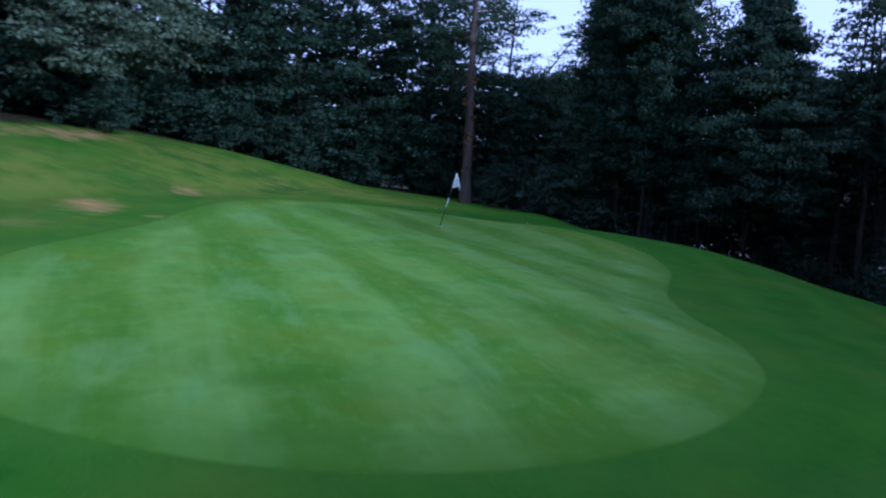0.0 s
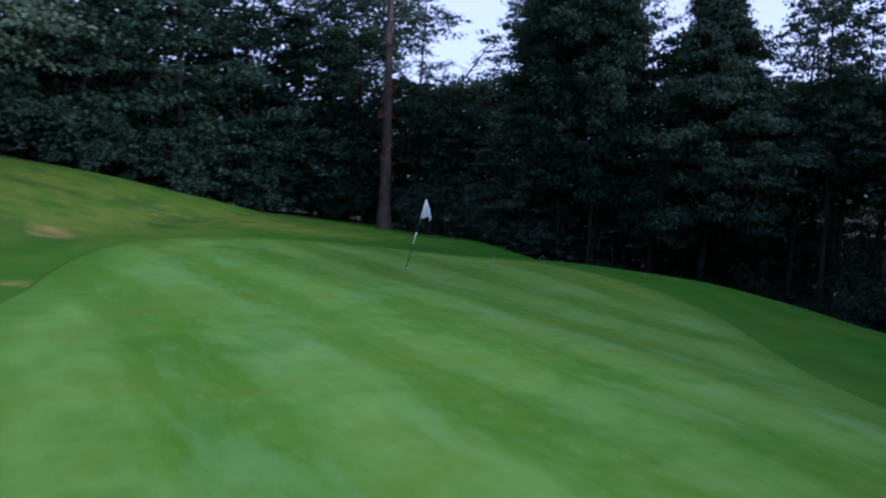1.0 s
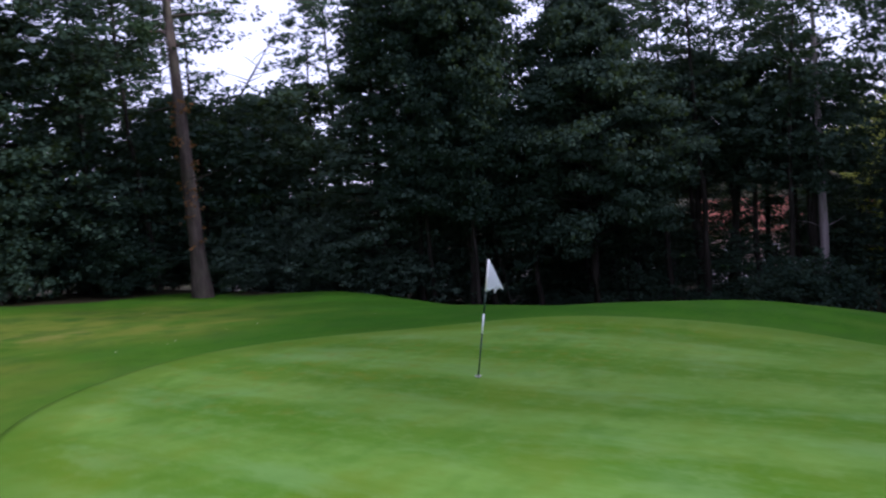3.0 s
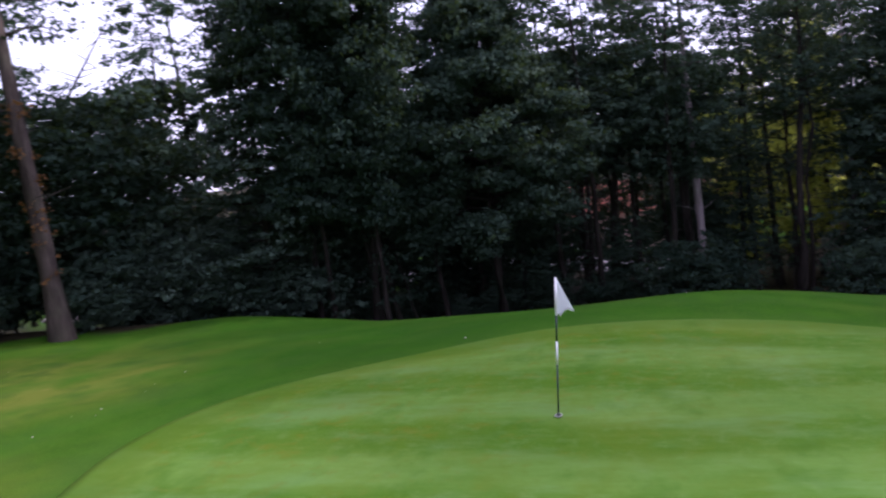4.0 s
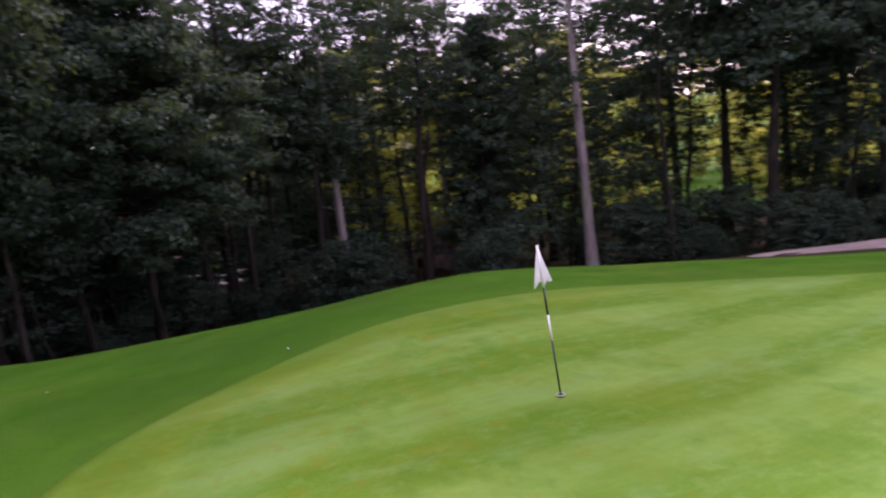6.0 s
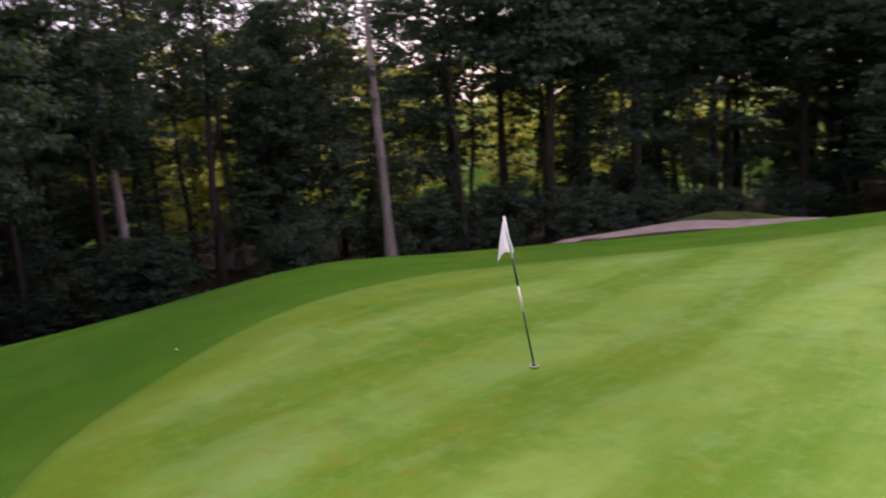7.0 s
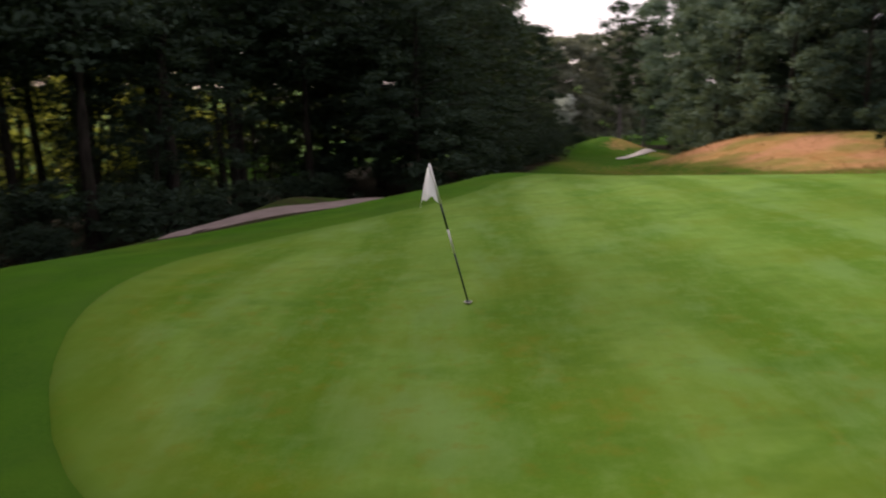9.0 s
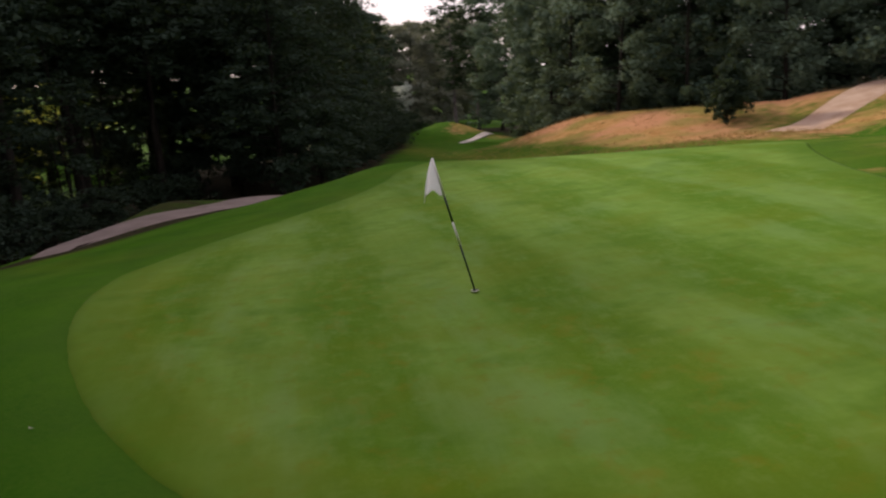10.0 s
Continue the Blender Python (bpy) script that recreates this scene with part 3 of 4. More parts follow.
def tree(name, label, category, height, first, shape, reach, limbs, clumps, per, leaf, clump_r, mats, trunk_r=0.22, wander=0.35, rise=0.5, stems=1, flat=0.5, bare=0, straight=False, lobes=False, squash=0.62, droop=0.2, apart=0.35):
    """A tree at the origin: tapered trunk with limbs, and a crown of small leaves.
    shape(u): the crown's half width at the fraction u of its height, times reach."""
    root = tagged(new(name), label, category, GROUPS.get(name, ""))
    tv, tf, centres, radii = [], [], [], []
    for st in range(stems):
        lean = rng.normal(0, 0.03 if stems == 1 else 0.09, 2) * (not straight)
        steps = 12
        wob = np.cumsum(rng.normal(0, wander / steps, (steps + 1, 2)), 0)
        hh = height * (1 if st == 0 else rng.uniform(0.75, 0.97))
        zs = np.linspace(-0.5, hh, steps + 1)
        off = rng.normal(0, apart if stems > 1 else 0, 2)
        trunk = np.c_[off[0] + wob[:, 0] + lean[0] * zs, off[1] + wob[:, 1] + lean[1] * zs, zs]
        r0 = trunk_r * (1 if st == 0 else rng.uniform(0.55, 0.8))
        tr = r0 * (1 - 0.88 * np.linspace(0, 1, steps + 1)) * (1 + 0.5 * np.exp(-np.maximum(zs, 0) * 1.8))
        limb(tv, tf, trunk, tr, 9)
        for k in range(bare):
            u = rng.uniform(0.2, 0.6)
            a, ln = rng.uniform(0, 2 * math.pi), rng.uniform(0.4, 1.5)
            p0 = np.array([np.interp(u * hh, zs, trunk[:, i]) for i in range(3)])
            p1 = p0 + [ln * math.cos(a), ln * math.sin(a), rng.uniform(-0.3, 0.5) * ln]
            limb(tv, tf, [p0, (p0 + p1) / 2 + rng.normal(0, 0.06, 3), p1], [0.026, 0.016, 0.006], 4)
        for k in range(limbs):
            u = (k + rng.random()) / limbs
            z0 = first + (hh * 0.97 - first) * u
            p0 = np.array([np.interp(z0, zs, trunk[:, i]) for i in range(3)])
            a = k * 2.4 + rng.normal(0, 0.5)
            ln = max(0.4, reach * shape(u) * rng.uniform(0.7, 1.2))
            up = rise * (0.5 + u) + rng.normal(0, 0.12)
            path = [p0]
            for j in range(1, 5):
                f = j / 4
                path.append(p0 + [ln * f * math.cos(a + 0.2 * f), ln * f * math.sin(a + 0.2 * f), ln * f * up * (1 - 0.35 * f)] + rng.normal(0, 0.06 * ln * f, 3))
            r1 = max(0.02, np.interp(z0, zs, tr) * 0.42)
            limb(tv, tf, path, [r1, r1 * 0.75, r1 * 0.5, r1 * 0.3, r1 * 0.1], 4)
            path = np.array(path)
            for j in range(clumps):
                f = rng.uniform(0.72, 1.08) if lobes and j % 3 else rng.uniform(0.3, 1.05) ** 0.7
                q = np.array([np.interp(f * 4, range(5), path[:, i]) for i in range(3)])
                centres.append(q + rng.normal(0, (0.09 if lobes else 0.16) * ln + 0.12, 3) * [1, 1, 0.6])
                radii.append(clump_r * rng.uniform(0.6, 1.3))
    t = new("trunk", mesh_from("trunk", tv, tf, mats[0], True))
    v, f = leaves(centres, radii, per, leaf, flat, droop, 0.8 if lobes else 0.35, squash)
    c = new("crown", mesh_from("crown", v, f, mats[1]))
    t.parent = c.parent = root
    return root


def dome(u):
    return math.sqrt(max(0.02, 1 - (2 * u - 0.85) ** 2 / 1.6))


def cone(u):
    return 1.05 - 0.9 * u


def column(u):
    return 0.85 if u < 0.7 else 0.85 - 1.9 * (u - 0.7) ** 1.2


def ovoid(u):
    return 0.62 + 0.38 * math.sin(math.pi * min(1, u * 1.5)) if u < 0.55 else max(0.12, 0.95 - 2.6 * (u - 0.55) ** 1.45)


def spire(u):
    return 0.7 + 0.3 * u / 0.3 if u < 0.3 else max(0.05, 1.0 - 1.3 * (u - 0.3))


def umbrella(u):
    return 0.45 + 0.55 * math.sin(math.pi * min(1, u * 0.9 + 0.15))


def grow(n, *args, **named):
    return [tree(*args, **named) for _ in range(n)]


KINDS = {
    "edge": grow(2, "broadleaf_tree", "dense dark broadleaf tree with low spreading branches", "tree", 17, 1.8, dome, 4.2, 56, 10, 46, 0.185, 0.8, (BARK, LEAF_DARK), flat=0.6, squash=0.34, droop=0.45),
    "spread": grow(1, "broadleaf_tree", "dense grey-green broadleaf tree with low layered branches", "tree", 15, 2.6, dome, 5.0, 64, 11, 60, 0.19, 0.85, (BARK, LEAF_SPRAY), trunk_r=0.13, flat=0.6, squash=0.3, droop=0.5, rise=0.25),
    "column": grow(1, "broadleaf_tree", "tall dense dark tree with several upright stems", "tree", 17.5, 3.9, ovoid, 2.5, 66, 7, 60, 0.165, 0.66, (BARK, LEAF_DARK), trunk_r=0.2, rise=0.75, flat=0.45, stems=4, apart=1.1, squash=0.5),
    "spire": grow(1, "broadleaf_tree", "tall dense dark tree with a pointed crown", "tree", 16, 3.6, spire, 4.0, 120, 9, 78, 0.165, 0.72, (BARK, LEAF_DARK), rise=0.3, flat=0.5, lobes=True, squash=0.45, droop=0.3),
    "feather": grow(1, "woodland_tree", "tall airy tree with light layered sprays", "tree", 15, 1.6, cone, 2.9, 84, 9, 44, 0.155, 0.52, (BARK, LEAF_EDGE), trunk_r=0.2, rise=0.1, flat=0.65, squash=0.28, droop=0.4),
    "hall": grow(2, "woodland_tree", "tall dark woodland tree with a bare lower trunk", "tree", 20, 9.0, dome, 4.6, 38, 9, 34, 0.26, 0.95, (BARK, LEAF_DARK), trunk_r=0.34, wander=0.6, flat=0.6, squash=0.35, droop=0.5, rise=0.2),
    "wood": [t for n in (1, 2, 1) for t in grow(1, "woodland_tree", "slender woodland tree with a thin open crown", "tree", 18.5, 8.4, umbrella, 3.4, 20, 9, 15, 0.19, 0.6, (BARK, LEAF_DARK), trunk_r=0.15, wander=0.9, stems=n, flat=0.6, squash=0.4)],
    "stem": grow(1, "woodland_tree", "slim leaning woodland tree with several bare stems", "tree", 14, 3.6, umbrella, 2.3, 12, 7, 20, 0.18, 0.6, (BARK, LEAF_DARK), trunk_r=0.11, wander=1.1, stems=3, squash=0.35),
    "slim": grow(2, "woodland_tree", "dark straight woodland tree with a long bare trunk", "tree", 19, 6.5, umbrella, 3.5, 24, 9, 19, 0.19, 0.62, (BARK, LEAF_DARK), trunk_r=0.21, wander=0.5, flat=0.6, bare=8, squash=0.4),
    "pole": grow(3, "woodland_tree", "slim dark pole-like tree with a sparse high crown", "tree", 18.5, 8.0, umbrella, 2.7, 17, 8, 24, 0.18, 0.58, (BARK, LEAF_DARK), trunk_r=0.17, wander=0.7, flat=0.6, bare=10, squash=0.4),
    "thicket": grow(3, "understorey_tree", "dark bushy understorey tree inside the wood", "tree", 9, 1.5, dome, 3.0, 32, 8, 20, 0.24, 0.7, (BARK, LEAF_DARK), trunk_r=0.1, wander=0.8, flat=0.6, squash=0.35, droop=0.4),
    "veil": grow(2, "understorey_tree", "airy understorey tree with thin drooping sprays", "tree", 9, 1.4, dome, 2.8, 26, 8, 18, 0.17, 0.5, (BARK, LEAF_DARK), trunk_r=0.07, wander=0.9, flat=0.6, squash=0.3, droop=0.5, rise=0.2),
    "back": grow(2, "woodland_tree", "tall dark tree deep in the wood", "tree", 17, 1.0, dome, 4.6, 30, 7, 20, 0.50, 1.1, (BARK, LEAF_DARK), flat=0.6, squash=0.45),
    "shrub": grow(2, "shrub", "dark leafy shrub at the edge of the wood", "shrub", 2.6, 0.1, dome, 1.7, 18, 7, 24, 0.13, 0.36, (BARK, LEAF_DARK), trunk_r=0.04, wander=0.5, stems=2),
    "pale_shrub": grow(1, "shrub", "grey-green leafy shrub at the edge of the wood", "shrub", 2.6, 0.1, dome, 1.7, 18, 8, 24, 0.12, 0.36, (BARK, LEAF_EDGE), trunk_r=0.04, wander=0.5, stems=2, squash=0.4),
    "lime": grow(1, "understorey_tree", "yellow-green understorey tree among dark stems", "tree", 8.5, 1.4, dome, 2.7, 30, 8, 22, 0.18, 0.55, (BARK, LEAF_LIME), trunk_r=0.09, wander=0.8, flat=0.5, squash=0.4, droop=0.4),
    "pale_bush": grow(1, "shrub", "pale pinkish-white flowering shrub under the trees", "shrub", 2.4, 0.1, dome, 1.1, 16, 7, 20, 0.13, 0.3, (BARK, LEAF_PINKISH), trunk_r=0.04, wander=0.5, stems=2),
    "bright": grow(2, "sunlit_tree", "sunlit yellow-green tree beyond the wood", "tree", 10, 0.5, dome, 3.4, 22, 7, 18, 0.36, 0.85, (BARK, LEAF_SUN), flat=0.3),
    "far": grow(3, "broadleaf_tree", "full green broadleaf tree along the fairway", "tree", 19, 0.6, dome, 4.6, 34, 5, 62, 0.33, 1.15, (BARK, LEAF_MID), flat=0.4, lobes=True, squash=0.8),
    "hill": grow(2, "broadleaf_tree", "hazy grey-green tree on the far hillside", "tree", 20, 0.6, dome, 4.8, 30, 4, 36, 0.60, 1.5, (BARK, LEAF_HAZED), flat=0.45, lobes=True),
    "pine": grow(1, "pine_tree", "tall pine with a bare pale trunk", "tree", 21, 10.5, umbrella, 2.9, 18, 8, 26, 0.18, 0.55, (BARK_PALE, LEAF_PINE), trunk_r=0.26, wander=0.03, rise=0.3, bare=7, straight=True),
    "oldpine": grow(1, "pine_tree", "tall old pine with a thick bare trunk and dead snags", "tree", 22, 10.0, umbrella, 2.9, 16, 7, 24, 0.18, 0.55, (BARK_MID, LEAF_PINE), trunk_r=0.36, wander=0.03, rise=0.3, bare=26, straight=True),
    "farpine": grow(1, "pine_tree", "tall pine with a pale lower trunk and dark crown", "tree", 24, 7, column, 3.6, 34, 8, 24, 0.32, 0.8, (BARK_PALE, LEAF_PINE), trunk_r=0.3, rise=0.15, flat=0.65),
    "silver": grow(1, "willow_bush", "silvery pale rounded bush", "bush", 6.5, 0.3, dome, 3.4, 34, 8, 22, 0.26, 0.6, (BARK, LEAF_SILVER), trunk_r=0.12, wander=0.4, stems=2),
    "dune": grow(1, "small_tree", "low wide dark bush on the dry bank", "bush", 2.3, 0.15, cone, 1.35, 30, 9, 34, 0.12, 0.27, (BARK, LEAF_DARK), trunk_r=0.09, wander=0.4),
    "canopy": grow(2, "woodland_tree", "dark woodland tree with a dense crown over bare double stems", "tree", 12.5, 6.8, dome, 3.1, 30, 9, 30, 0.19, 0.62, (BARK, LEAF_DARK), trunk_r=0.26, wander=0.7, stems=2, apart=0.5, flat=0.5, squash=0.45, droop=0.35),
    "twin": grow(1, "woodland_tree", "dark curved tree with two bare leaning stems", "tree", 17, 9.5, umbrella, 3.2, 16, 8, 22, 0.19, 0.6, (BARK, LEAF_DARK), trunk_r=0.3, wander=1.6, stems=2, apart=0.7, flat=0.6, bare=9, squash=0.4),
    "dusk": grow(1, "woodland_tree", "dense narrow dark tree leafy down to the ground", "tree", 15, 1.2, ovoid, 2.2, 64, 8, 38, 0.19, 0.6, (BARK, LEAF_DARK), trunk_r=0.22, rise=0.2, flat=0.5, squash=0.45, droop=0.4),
}
USED = {}


def plant(kind, x, y, scale=1.0, turn=None, wide=1.0, tilt=1.5, lean=0.0):
    """Puts a tree on the ground; the first of each sort is the original itself."""
    fresh = [k for k in range(len(KINDS[kind])) if (kind, k) not in USED]
    own = np.random.default_rng(int(abs(x) * 1000 + abs(y) * 70001))
    i = fresh[0] if fresh else int(own.integers(len(KINDS[kind])))
    src = KINDS[kind][i]
    a = own.uniform(0, 360) if turn is None else turn
    m = pose(x, y, float(ground_z(x, y)), own.normal(0, tilt) - lean, own.normal(0, tilt), a) @ Matrix.Diagonal((scale * wide, scale * wide, scale, 1))
    ob = src
    if (kind, i) in USED:
        ob = copy_thing(src, Matrix.Identity(4))
    USED[kind, i] = True
    ob.matrix_basis = m
    return ob


# the pines whose bare trunks stand out at the wood's edge
old_pine = plant("oldpine", -2.95, 20.2, 1.0, 40, tilt=0)
v, f = leaves([(0.25 * math.cos(a), 0.25 * math.sin(a), z) for a, z in zip(rng.uniform(0, 6.3, 34), rng.uniform(2.0, 8.5, 34))], 0.30, 12, 0.13, 0.2)
withered = new("withered_creeper", mesh_from("withered_creeper", v, f, LEAF_RUST))
withered.parent = old_pine
tagged(withered, "rust-brown withered creeper leaves")
for x, y, s, lean in ((23.6, 12.2, 0.95, 0.5), (27.7, 0.5, 1.1, 1.5), (32.7, 8.9, 0.8, 1.0)):
    plant("pine", x, y, s, 0, tilt=0.2, lean=lean)
# the dense trees north-east of the green
for kind, x, y, s, w in (("column", 8.1, 17.8, 1.04, 0.8), ("spire", 13.6, 16.0, 1.02, 0.95), ("feather", 5.2, 20.6, 1.0, 1.05), ("slim", 10.6, 20.0, 0.72, 1.1), ("feather", 10.8, 23.5, 0.8, 1.0),
                         ("twin", 27.5, 9.2, 1.0, 0.8), ("dusk", 30.5, 6.6, 0.95, 1.1), ("lime", 33.0, 13.8, 0.95, 1.0), ("lime", 34.4, 10.8, 1.15, 0.9), ("canopy", 18.0, 19.4, 1.0, 1.1), ("canopy", 20.6, 17.4, 1.0, 1.1), ("canopy", 23.0, 16.2, 1.02, 1.1), ("canopy", 24.4, 13.9, 0.95, 1.0), ("canopy", 16.4, 21.0, 0.95, 1.1), ("thicket", 1.0, 25.5, 1.1, 1.0), ("thicket", -1.8, 24.0, 0.95, 1.0), ("thicket", 3.5, 28.5, 1.3, 1.0),
                         ("thicket", -0.5, 30.0, 1.2, 1.1), ("wood", 16.5, 27.0, 0.9, 1.0), ("wood", 10.6, 28.0, 1.0, 1.0), ("slim", 5.6, 27.8, 1.0, 1.0), ("pole", -1.6, 28.0, 1.0, 1.0), ("pole", 3.8, 27.4, 0.9, 1.0)):
    plant(kind, x, y, s, {"column": 73, "spire": -132, "feather": -12}.get(kind), wide=w, tilt=0.4)
for x, y, s in ((30.2, 5.8, 0.8), (29.8, 10.6, 0.9), (31.0, 12.4, 0.95), (32.6, 3.0, 0.95), (33, -4.5, 0.9)):
    plant("slim", x, y, s)
for x, y, s in ((18.2, 16.4, 0.95), (19.2, 14.9, 0.98), (20.3, 16.6, 0.9), (26.4, 15.6, 0.9), (28.6, 13.2, 0.85), (21.3, 20.6, 1.0), (23.5, 22.5, 1.0), (22.8, 15.0, 0.95), (25.5, 17.5, 1.0), (15.6, 19.4, 0.8), (21.8, 13.0, 0.95), (9.8, 18.4, 0.8), (11.4, 17.2, 0.75), (6.4, 19.2, 0.8)):
    plant("pole", x, y, s)
# the lower storey behind them
for x, y, s in ((22.0, 24.2, 0.5), (26.0, 24.6, 0.5), (18.2, 27.2, 1.2), (9.2, 26.0, 0.8), (11.5, 30.0, 0.9), (16.4, 23.0, 0.85), (13.0, 25.5, 0.85), (17.4, 20.5, 0.5), (19.8, 19.5, 0.55), (20.2, 21.8, 0.75), (30.0, 17.0, 0.75), (33.0, 19.5, 0.75), (27.4, 14.6, 0.6), (35.5, 22.0, 0.7), (18.6, 23.8, 0.75), (19.5, 25.5, 0.9), (6.2, 25.0, 0.7)):
    plant("thicket", x, y, s, wide=1.15)
for x, y, s in ((10.2, 18.0, 0.75), (16.6, 17.6, 0.6), (19.0, 17.4, 0.5), (11.8, 21.6, 0.9), (8.0, 22.0, 0.8), (14.8, 22.6, 1.0), (22.6, 17.0, 0.5), (20.8, 14.4, 0.45), (22.4, 18.6, 0.8), (24.6, 18.4, 0.75), (26.6, 17.6, 0.8), (25.0, 21.4, 0.8), (27.8, 19.6, 0.85), (23.4, 21.0, 0.8), (29.6, 11.8, 0.85), (29.0, 14.0, 0.8), (31.6, 16.2, 1.0), (18.4, 22.6, 0.8)):
    plant("veil", x, y, s, wide=1.15)
# the north-west edge of the wood
for x, y, s in ((-7.0, 24.5, 0.95), (-11.0, 22.5, 1.05), (-14.5, 19.5, 1.05), (-17.8, 15.0, 1.1), (-23.5, 2.0, 1.1), (-23.0, -4.5, 1.0), (-22.5, -11, 1.0)):
    plant("edge", x, y, s)
for x, y in ((-21.5, 19.0), (-25.0, 13.5), (-26.5, 6.0), (-27.0, -2.0), (-28, 21), (-32, 10), (-33, 0)):
    plant("back", x, y, rng.uniform(0.9, 1.1))
for x, y, s in ((-22.5, 12.5, 0.7), (-23.5, 7, 0.7), (-24, 1, 0.75), (-24.5, -6, 0.8), (-20, 16.5, 0.7), (-16, 20.5, 0.7), (-12.5, 24.5, 0.7), (-24, 24, 1.0), (-18, 29, 1.0), (-25, -10, 0.8)):
    plant("thicket", x, y, s, wide=1.2)
for x, y in ((-4.6, 23.2), (-5.6, 30)):
    plant("wood", x, y, rng.uniform(0.9, 1.05))
for x, y, s in ((-5.2, 27.5, 0.72), (-9.0, 29.0, 0.76), (-13.0, 27.0, 0.72), (-17.5, 23.5, 0.78), (-15, 33, 0.7), (-21, 28, 0.75), (-8, 36, 0.7)):
    plant("back", x, y, s)
# the low back of the wood to the north and north-east
for x, y, s in ((3, 36, 1.35), (-2, 37, 1.2), (0, 45, 1.4), (-6, 42, 1.1), (-12, 42, 1.1), (-18, 38, 1.2), (5.5, 33, 1.1), (-3.6, 33, 0.65), (-3.4, 40, 0.9), (47, -27, 0.7)):
    plant("thicket", x, y, s, wide=1.1)
# the east wood: slender trees, low thicket and light beyond
for x, y, s in ((28.5, -3.5, 1), (34, 9, 1), (38, 4, 1), (30, 21, 1), (29, 12.5, 1), (43, 0, 1), (41.5, 5.5, 0.95), (36, 6, 1.05), (34.5, 11.5, 1), (36.5, 14.5, 1), (40.5, 12, 1.05)):
    plant("wood", x, y, s * rng.uniform(0.92, 1.1))
for x, y in ((30, 1.5), (34, -4), (37, 7)):
    plant("stem", x, y, rng.uniform(0.85, 1.15))
for x, y in ((42.5, -20), (40.5, -28)):
    plant("thicket", x, y, rng.uniform(0.6, 0.8))
for x, y in ((33.5, 5.5), (37, -1.5), (35, -3), (40, -14), (37.5, -17.5), (29.2, 6.4), (33.6, -12.2), (38.5, -9), (28.8, 3.2), (31.6, 0.6), (34.4, 7.6), (36.2, 1.2)):
    plant("veil", x, y, rng.uniform(0.85, 1.15))
for x, y, s in ((29.5, -8.5, 1.05), (31.5, -14, 1.1), (37.5, -12.5, 1.05), (35.4, -21, 1.05), (34, -26.5, 1.0), (40, -18, 1), (41, -26, 1.05), (38.5, -32, 1), (34.5, -7.0, 1.0), (41, -5.0, 1.0), (36.9, -22.6, 1.05), (43.5, -12, 1), (45, -22, 1.1), (44, -35, 1.1), (49, -17, 1.15), (50, -30, 1.15), (36, -36, 1.05)):
    plant("hall", x, y, s)
for x, y in ((30, -12), (33, -10.5), (36, -16.5), (37, -24), (33, -18.5)):
    plant("stem", x, y, rng.uniform(0.8, 1.0))
for x, y, s in ((26.5, -29.5, 0.95), (29.5, -36, 1.0), (33, -43, 1.05)):
    plant("edge", x, y, s)
for x, y, s in ((36.8, -49.5, 1.0), (40.5, -56, 1.05), (44.5, -64.5, 1.0), (48, -72.5, 1.0), (51.5, -81.5, 1.0), (56.5, -88, 0.8), ):
    plant("back", x, y, s)
for x, y in ((33, -33), (36.5, -39.5), (40, -46), (38, -33), (42, -39.5), (53, -40), (47, -33), (58, -50)):
    plant("back", x, y, rng.uniform(0.95, 1.15))
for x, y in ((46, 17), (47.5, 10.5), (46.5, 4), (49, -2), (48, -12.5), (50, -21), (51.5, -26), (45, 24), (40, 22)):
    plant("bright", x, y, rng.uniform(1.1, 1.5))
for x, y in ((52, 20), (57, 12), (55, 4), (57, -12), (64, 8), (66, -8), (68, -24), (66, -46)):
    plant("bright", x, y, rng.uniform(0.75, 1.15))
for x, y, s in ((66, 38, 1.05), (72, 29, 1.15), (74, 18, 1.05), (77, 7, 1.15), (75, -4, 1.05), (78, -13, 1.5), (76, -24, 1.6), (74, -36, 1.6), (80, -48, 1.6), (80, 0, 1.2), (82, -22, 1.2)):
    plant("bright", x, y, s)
# shrubs along the edge of the wood
for x, y, s in ((20.6, 10.9, 1.15), (24, 5.2, 0.9), (20.2, 11.6, 0.9), (26.5, -5, 0.7), (27.5, -10, 0.9),
                (29, -14, 1.0), (31, -19, 1.0), (32, -24, 1.1), (30.5, -6, 1.2), (23.5, 11.4, 0.75), (21, 14.5, 0.5), (35.5, -29, 1.2), (33.5, -14, 1.1), (31.5, -11, 1.0), (29.4, -1.4, 0.9), (31.4, -3.2, 1.0), (30.8, 1.2, 0.9), (-5.8, 22.6, 0.9), (16.2, 18.4, 0.5), (10.6, 19.2, 0.5), (17.6, 17.2, 0.6), (9.2, 20.4, 0.5), (19.4, 14.6, 0.7), (2.6, 25.0, 1.3), (4.2, 25.2, 1.3), (13.2, 20.8, 0.75), (15.6, 21.2, 0.75), (11.0, 22.4, 0.75), (8.6, 23.6, 0.8), (16.8, 24.4, 0.75)):
    plant("shrub", x, y, s * rng.uniform(0.85, 1.2))
for x, y, s in ((3.2, 24.2, 1.5), (0.6, 24.6, 1.4), (5.6, 24.0, 1.4), (2.0, 26.2, 1.5), (5.2, 19.6, 0.8), (1.6, 22.6, 1.0), (-0.9, 22.4, 1.0), (3.2, 21.8, 1.2), (7, 21, 1.3), (12.6, 18.2, 0.45), (14.2, 17.6, 0.5), (-1.6, 21.6, 0.6)):
    plant("pale_shrub", x, y, s)
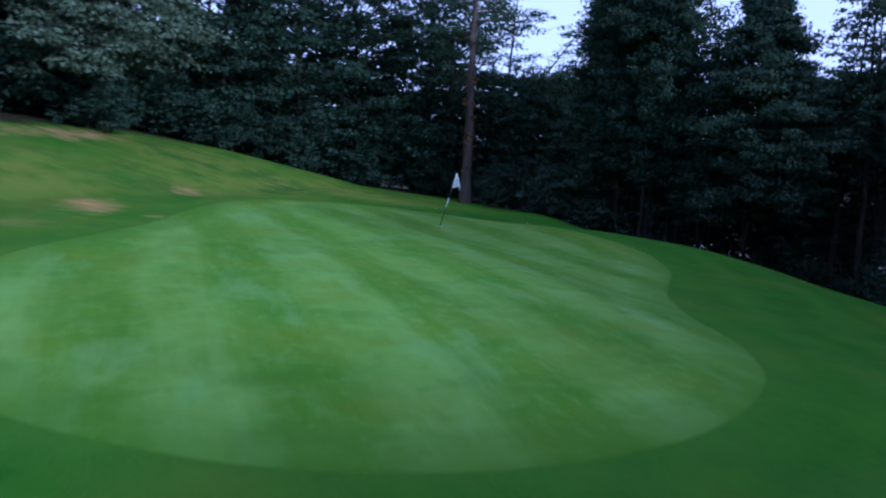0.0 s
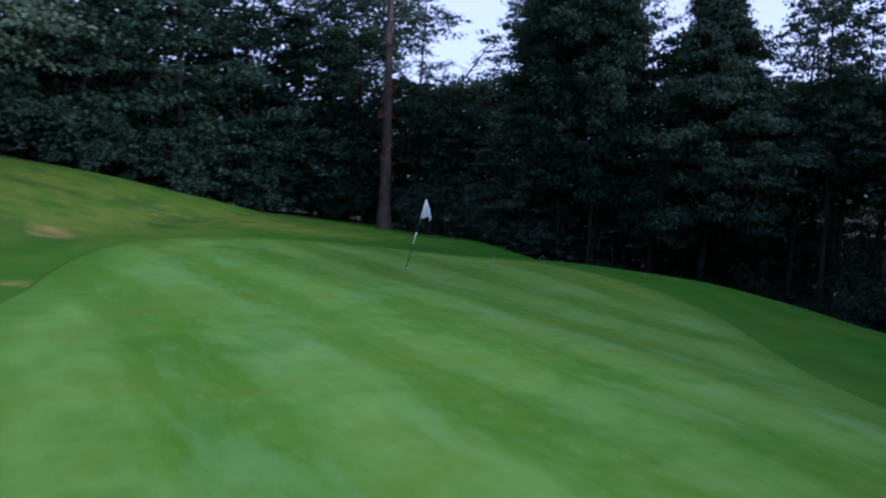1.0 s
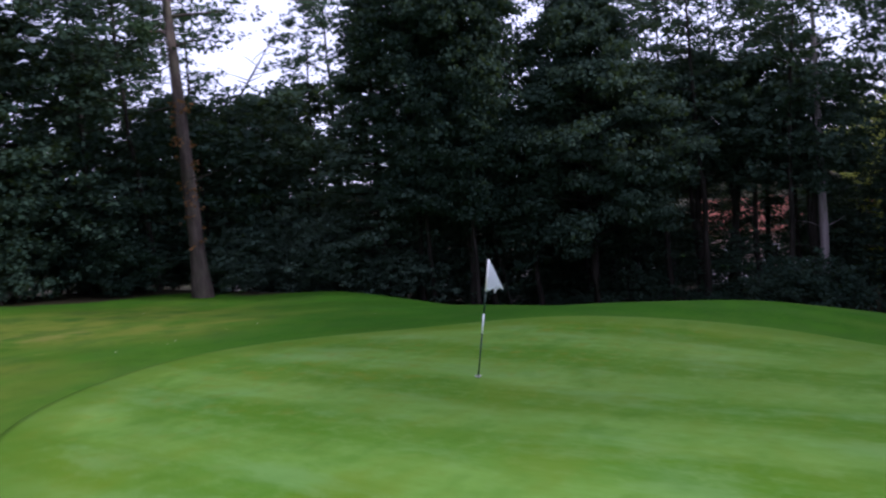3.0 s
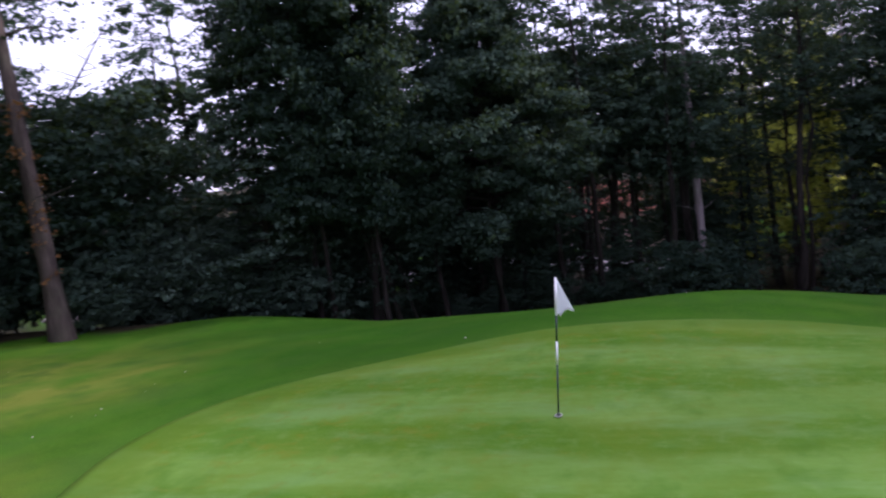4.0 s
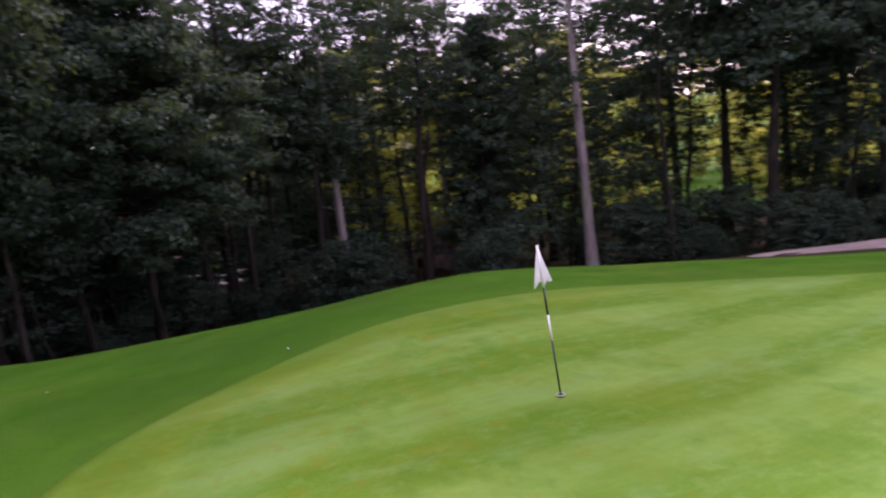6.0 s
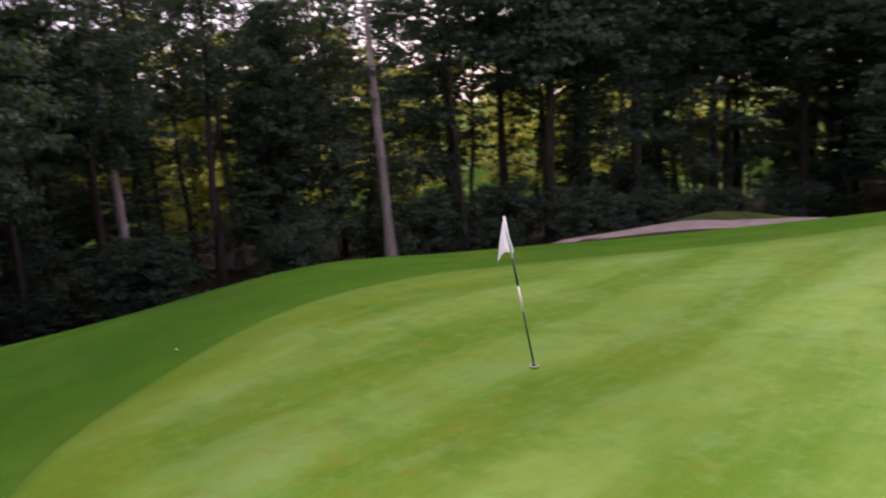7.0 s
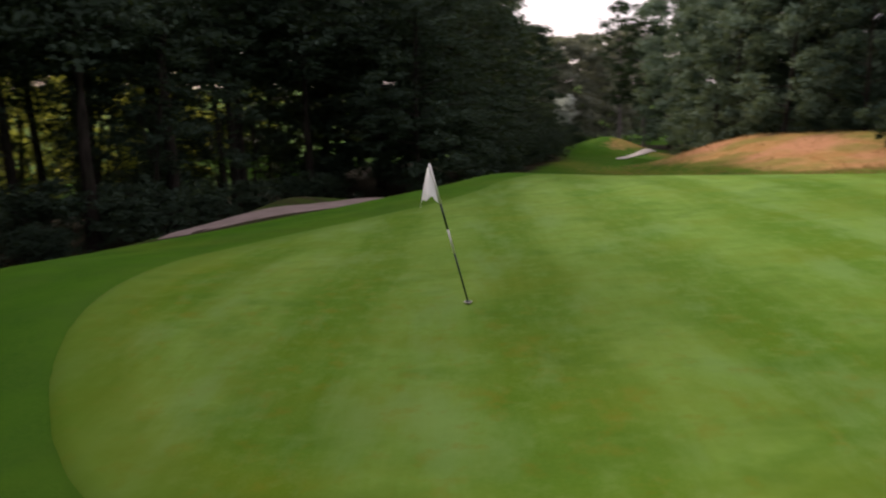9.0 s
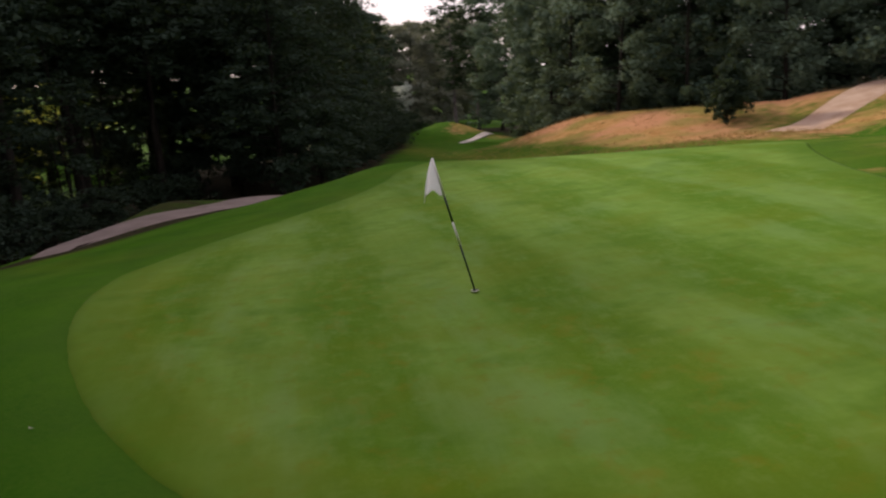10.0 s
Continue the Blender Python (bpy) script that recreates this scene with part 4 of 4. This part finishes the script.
for x, y, s in ((-20.5, 11.4, 1.3), (-22.2, 7.4, 1.2), (-23.2, 3.2, 1.4), (-23.2, -1.0, 1.3), (-17.0, 14.2, 1.1), (-14.0, 18.6, 1.1), (-10.6, 21.5, 1.1), (-6.8, 23.4, 1.0), (-3.8, 25.4, 1.0), (-18.9, 5.4, 0.9), (-20.2, -6.0, 1.3), (-25.6, 1.2, 1.7), (-24.6, 5.4, 1.7), (-23.2, 9.6, 1.7)):
    plant("shrub", x, y, s)
# pale shrub added to give a pinkish-white spot between the stems
plant("pale_bush", 33.4, 9.7, 1.15)
# trees along the fairway
plant("spread", -19.6, 5.8, 1.0, -176, tilt=0.5)
for x, y, s in ((-36, 18, 1.1), (-38, 7, 1.1), (-34, 27, 0.9), (-27, 33, 0.8), (-37, -6, 1.1)):
    plant("back", x, y, s, wide=1.3)
for x, y in ((-16, 21.3), (-18.6, 18.2), (-21, 14.2), (-22.4, 10), (-13.5, 23.8), (-10.5, 25.2), (-23.5, 5), (-7.5, 26.5), (-25, 8), (-24, 12.5), (-22.3, 16.8), (-26, 2.5), (-18.5, 20.8), (-26, 16), ):
    plant("shrub", x, y, 1.7)
for x, y, s in ((20, -76, 1.0), (14, -69, 1.05), (26, -85, 1.0), (7, -65, 0.95), (-0.5, -60, 0.95), (-8, -62, 0.9), (3.5, -51.5, 0.75), (9.5, -54, 0.8), (-3.5, -49, 0.75), (-10, -45.5, 0.8), (16, -62, 0.9), (31, -94, 1.2), (36.5, -102, 1.25), (42, -112, 1.3), (17, -84, 1.35), (8, -78, 1.35), (-2, -74, 1.35),
                (-26, -45, 1.0), ):
    plant("far", x, y, s)
for x, y, s in ((23, -80.5, 1.0), (10.5, -67, 1.0), (3.2, -63, 0.9), (-4.5, -60.5, 0.9), (-11, -59.5, 0.95), (-17.5, -55, 0.95), (12, -74, 1.3), (3, -71, 1.3), (-7, -69, 1.3), (22, -92, 1.35), (-12, -66, 1.3),
                ):
    plant("far", x, y, s)
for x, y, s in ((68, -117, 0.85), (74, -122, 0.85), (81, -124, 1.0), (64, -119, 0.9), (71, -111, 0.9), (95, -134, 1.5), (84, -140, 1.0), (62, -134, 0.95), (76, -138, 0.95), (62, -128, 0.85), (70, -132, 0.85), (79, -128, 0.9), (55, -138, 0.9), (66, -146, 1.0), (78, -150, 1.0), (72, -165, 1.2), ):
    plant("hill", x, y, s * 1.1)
for x, y, s in ((48.5, -107, 1.0), (43, -104, 0.95), (2, -62, 0.85)):
    plant("farpine", x, y, s)
for x, y in ((13, -67), (2.5, -66.5), (-5.5, -65), (20.5, -71), (-12, -61.5), (8, -61)):
    plant("far", x, y, 1.12)
for x, y, s in ((25.6, -32.6, 0.7), (29.4, -41, 0.6), (33, -49, 0.65), (36.4, -56, 0.65), (39.6, -64, 0.7), (44, -72.5, 0.7), (51, -85, 0.8)):
    plant("thicket", x, y, s, wide=1.2)
for x, y, s in ((30.4, -45.4, 1.2), (34.4, -53.4, 1.3), (36.6, -59.6, 1.3), (38.8, -66.4, 1.3), (42.4, -73, 1.4), (47.4, -80.5, 1.4), (50.4, -88, 1.4), (50.6, -94, 1.3)):
    plant("shrub", x, y, s)
plant("silver", 57.5, -98, 1.1)
plant("silver", 63, -104, 1.0)
plant("dune", -0.3, -40.3, 1.5, -99, wide=0.75)
for x, y, s in ((7.2, -52.8, 0.7), (4.6, -50.6, 0.55)):
    plant("shrub", x, y, s)


# a dead tree leaning out beside the old pine
dead = tagged(new("dead_tree"), "leaning leafless dead tree behind the old pine", "tree")
dead.location = (-5.6, 29, float(ground_z(-5.6, 29)))
tv, tf = [], []
spine = [(0, 0, -0.3), (1.6, 0.2, 2.6), (3.4, 0.4, 5.4), (5.4, 0.7, 8.4), (7.2, 0.9, 11.0), (9.0, 1.1, 13.6)]
limb(tv, tf, spine, [0.16, 0.14, 0.115, 0.09, 0.06, 0.02], 7)
for k in range(16):
    u = rng.uniform(1.8, 4.9)
    i = int(u)
    p0 = np.array(spine[i]) * (1 - u + i) + np.array(spine[i + 1]) * (u - i)
    d = rng.normal(0, 1, 3) * [0.8, 0.8, 0.5] + [0.3, 0, 0.5]
    d = d / np.linalg.norm(d) * rng.uniform(0.6, 1.8)
    limb(tv, tf, [p0, p0 + d * 0.5 + rng.normal(0, 0.06, 3), p0 + d], [0.03, 0.02, 0.006], 4)
trunk = new("trunk", mesh_from("trunk", tv, tf, BARK, True))
trunk.parent = dead


# ---- house beyond the north-east wood ----
def box(bm, lo, hi):
    r = bmesh.ops.create_cube(bm, size=1, matrix=Matrix.Translation([(a + b) / 2 for a, b in zip(lo, hi)]) @ Matrix.Diagonal([b - a for a, b in zip(lo, hi)] + [1]))
    return r["verts"]


house = tagged(new("house"), "low pinkish house with a red tiled roof behind trees", "house")
hx, hy = 46.0, 33.0
house.matrix_basis = pose(hx, hy, float(ground_z(hx, hy)) - 0.2, 0, 0, -40)
W, D, H = 15.0, 8.0, 3.6
bm = bmesh.new()
for lo, hi in (((-W / 2, -D / 2, 0), (W / 2, -D / 2 + 0.3, H)), ((-W / 2, D / 2 - 0.3, 0), (W / 2, D / 2, H)), ((-W / 2, -D / 2 + 0.3, 0), (-W / 2 + 0.3, D / 2 - 0.3, H)), ((W / 2 - 0.3, -D / 2 + 0.3, 0), (W / 2, D / 2 - 0.3, H))):
    box(bm, lo, hi)
part("wall", bm, PLASTER, house)
bm = bmesh.new()
for sgn in (-1, 1):
    a = [bm.verts.new(p) for p in ((-W / 2 - 0.5, sgn * (D / 2 + 0.5), H - 0.1), (W / 2 + 0.5, sgn * (D / 2 + 0.5), H - 0.1), (W / 2 + 0.5, 0, H + 2.3), (-W / 2 - 0.5, 0, H + 2.3))]
    bm.faces.new(a if sgn < 0 else a[::-1])
for sgn in (-1, 1):
    bm.faces.new([bm.verts.new(p) for p in ((sgn * W / 2, -D / 2, H), (sgn * W / 2, D / 2, H), (sgn * W / 2, 0, H + 2.1))])
bmesh.ops.solidify(bm, geom=bm.faces[:], thickness=0.16)
roof = part("roof", bm, ROOFTILE, house)
bm = bmesh.new()
box(bm, (3.0, 0.6, H + 1.2), (3.8, 1.4, H + 3.2))
part("chimney", bm, PLASTER, roof)
for k in range(5):
    x = -W / 2 + 1.8 + k * 2.85
    bm = bmesh.new()
    for lo, hi in (((x - 0.6, -D / 2 - 0.05, 0.95), (x - 0.5, -D / 2 - 0.002, 2.35)), ((x + 0.5, -D / 2 - 0.05, 0.95), (x + 0.6, -D / 2 - 0.002, 2.35)), ((x - 0.5, -D / 2 - 0.05, 2.25), (x + 0.5, -D / 2 - 0.002, 2.35)), ((x - 0.7, -D / 2 - 0.16, 0.85), (x + 0.7, -D / 2 - 0.002, 0.95))):
        box(bm, lo, hi)
    win = part("window", bm, WHITE, house, "white-framed window")
    bm = bmesh.new()
    box(bm, (x - 0.5, -D / 2 - 0.03, 0.95), (x + 0.5, -D / 2 - 0.003, 2.25))
    part("pane", bm, PANE, win)

# ---- small things on the grass ----
spots = [(-5.34, 14.7), (-6.04, 6.72), (-4.72, 7.63), (-3.64, 8.36), (-5.25, 7.61), (1.15, 9.55), (2.75, 5.4), (-4.9, 7.2), (-3.3, 8.9), (10.5, 4.6), (-2.4, 9.6)]
v, f = leaves([(x, y, float(ground_z(x, y)) + 0.03) for x, y in spots], 0.02, 2, 0.036, 0.9)
litter = new("fallen_leaves", mesh_from("fallen_leaves", v, f, LEAF_PALE))
tagged(litter, "scattered pale fallen leaves lying on the mown grass", "leaves", kind="stuff")

# dry tufts on the bank
pts = np.c_[rng.normal(6, 7, 1200), rng.normal(-44, 7, 1200)]
pts = np.r_[pts, np.c_[rng.normal(15, 5, 1200), rng.normal(-55, 4, 1200)], np.c_[rng.normal(-1, 4, 900), rng.normal(-33, 2.5, 900)]]
pts = pts[pts[:, 1] < -29]
base = np.c_[pts, ground_z(pts[:, 0], pts[:, 1])]
k = len(base) * 4
root3 = np.repeat(base, 4, 0) + rng.normal(0, 0.07, (k, 3)) * [1, 1, 0]
lean = rng.normal(0, 0.16, (k, 3)) * [1, 1, 0] + np.c_[np.zeros((k, 2)), rng.uniform(0.05, 0.2, k)]
wide = rng.normal(0, 1, (k, 3)) * [1, 1, 0]
wide = wide / np.linalg.norm(wide, axis=1)[:, None] * 0.014
verts = np.stack([root3 - wide, root3 + wide, root3 + lean], 1).reshape(-1, 3)
tufts = new("dry_grass", mesh_from("dry_grass", verts, np.arange(3 * k).reshape(-1, 3), STRAW))
tagged(tufts, "tufts of tall straw-coloured grass on the bank", "grass", kind="stuff")
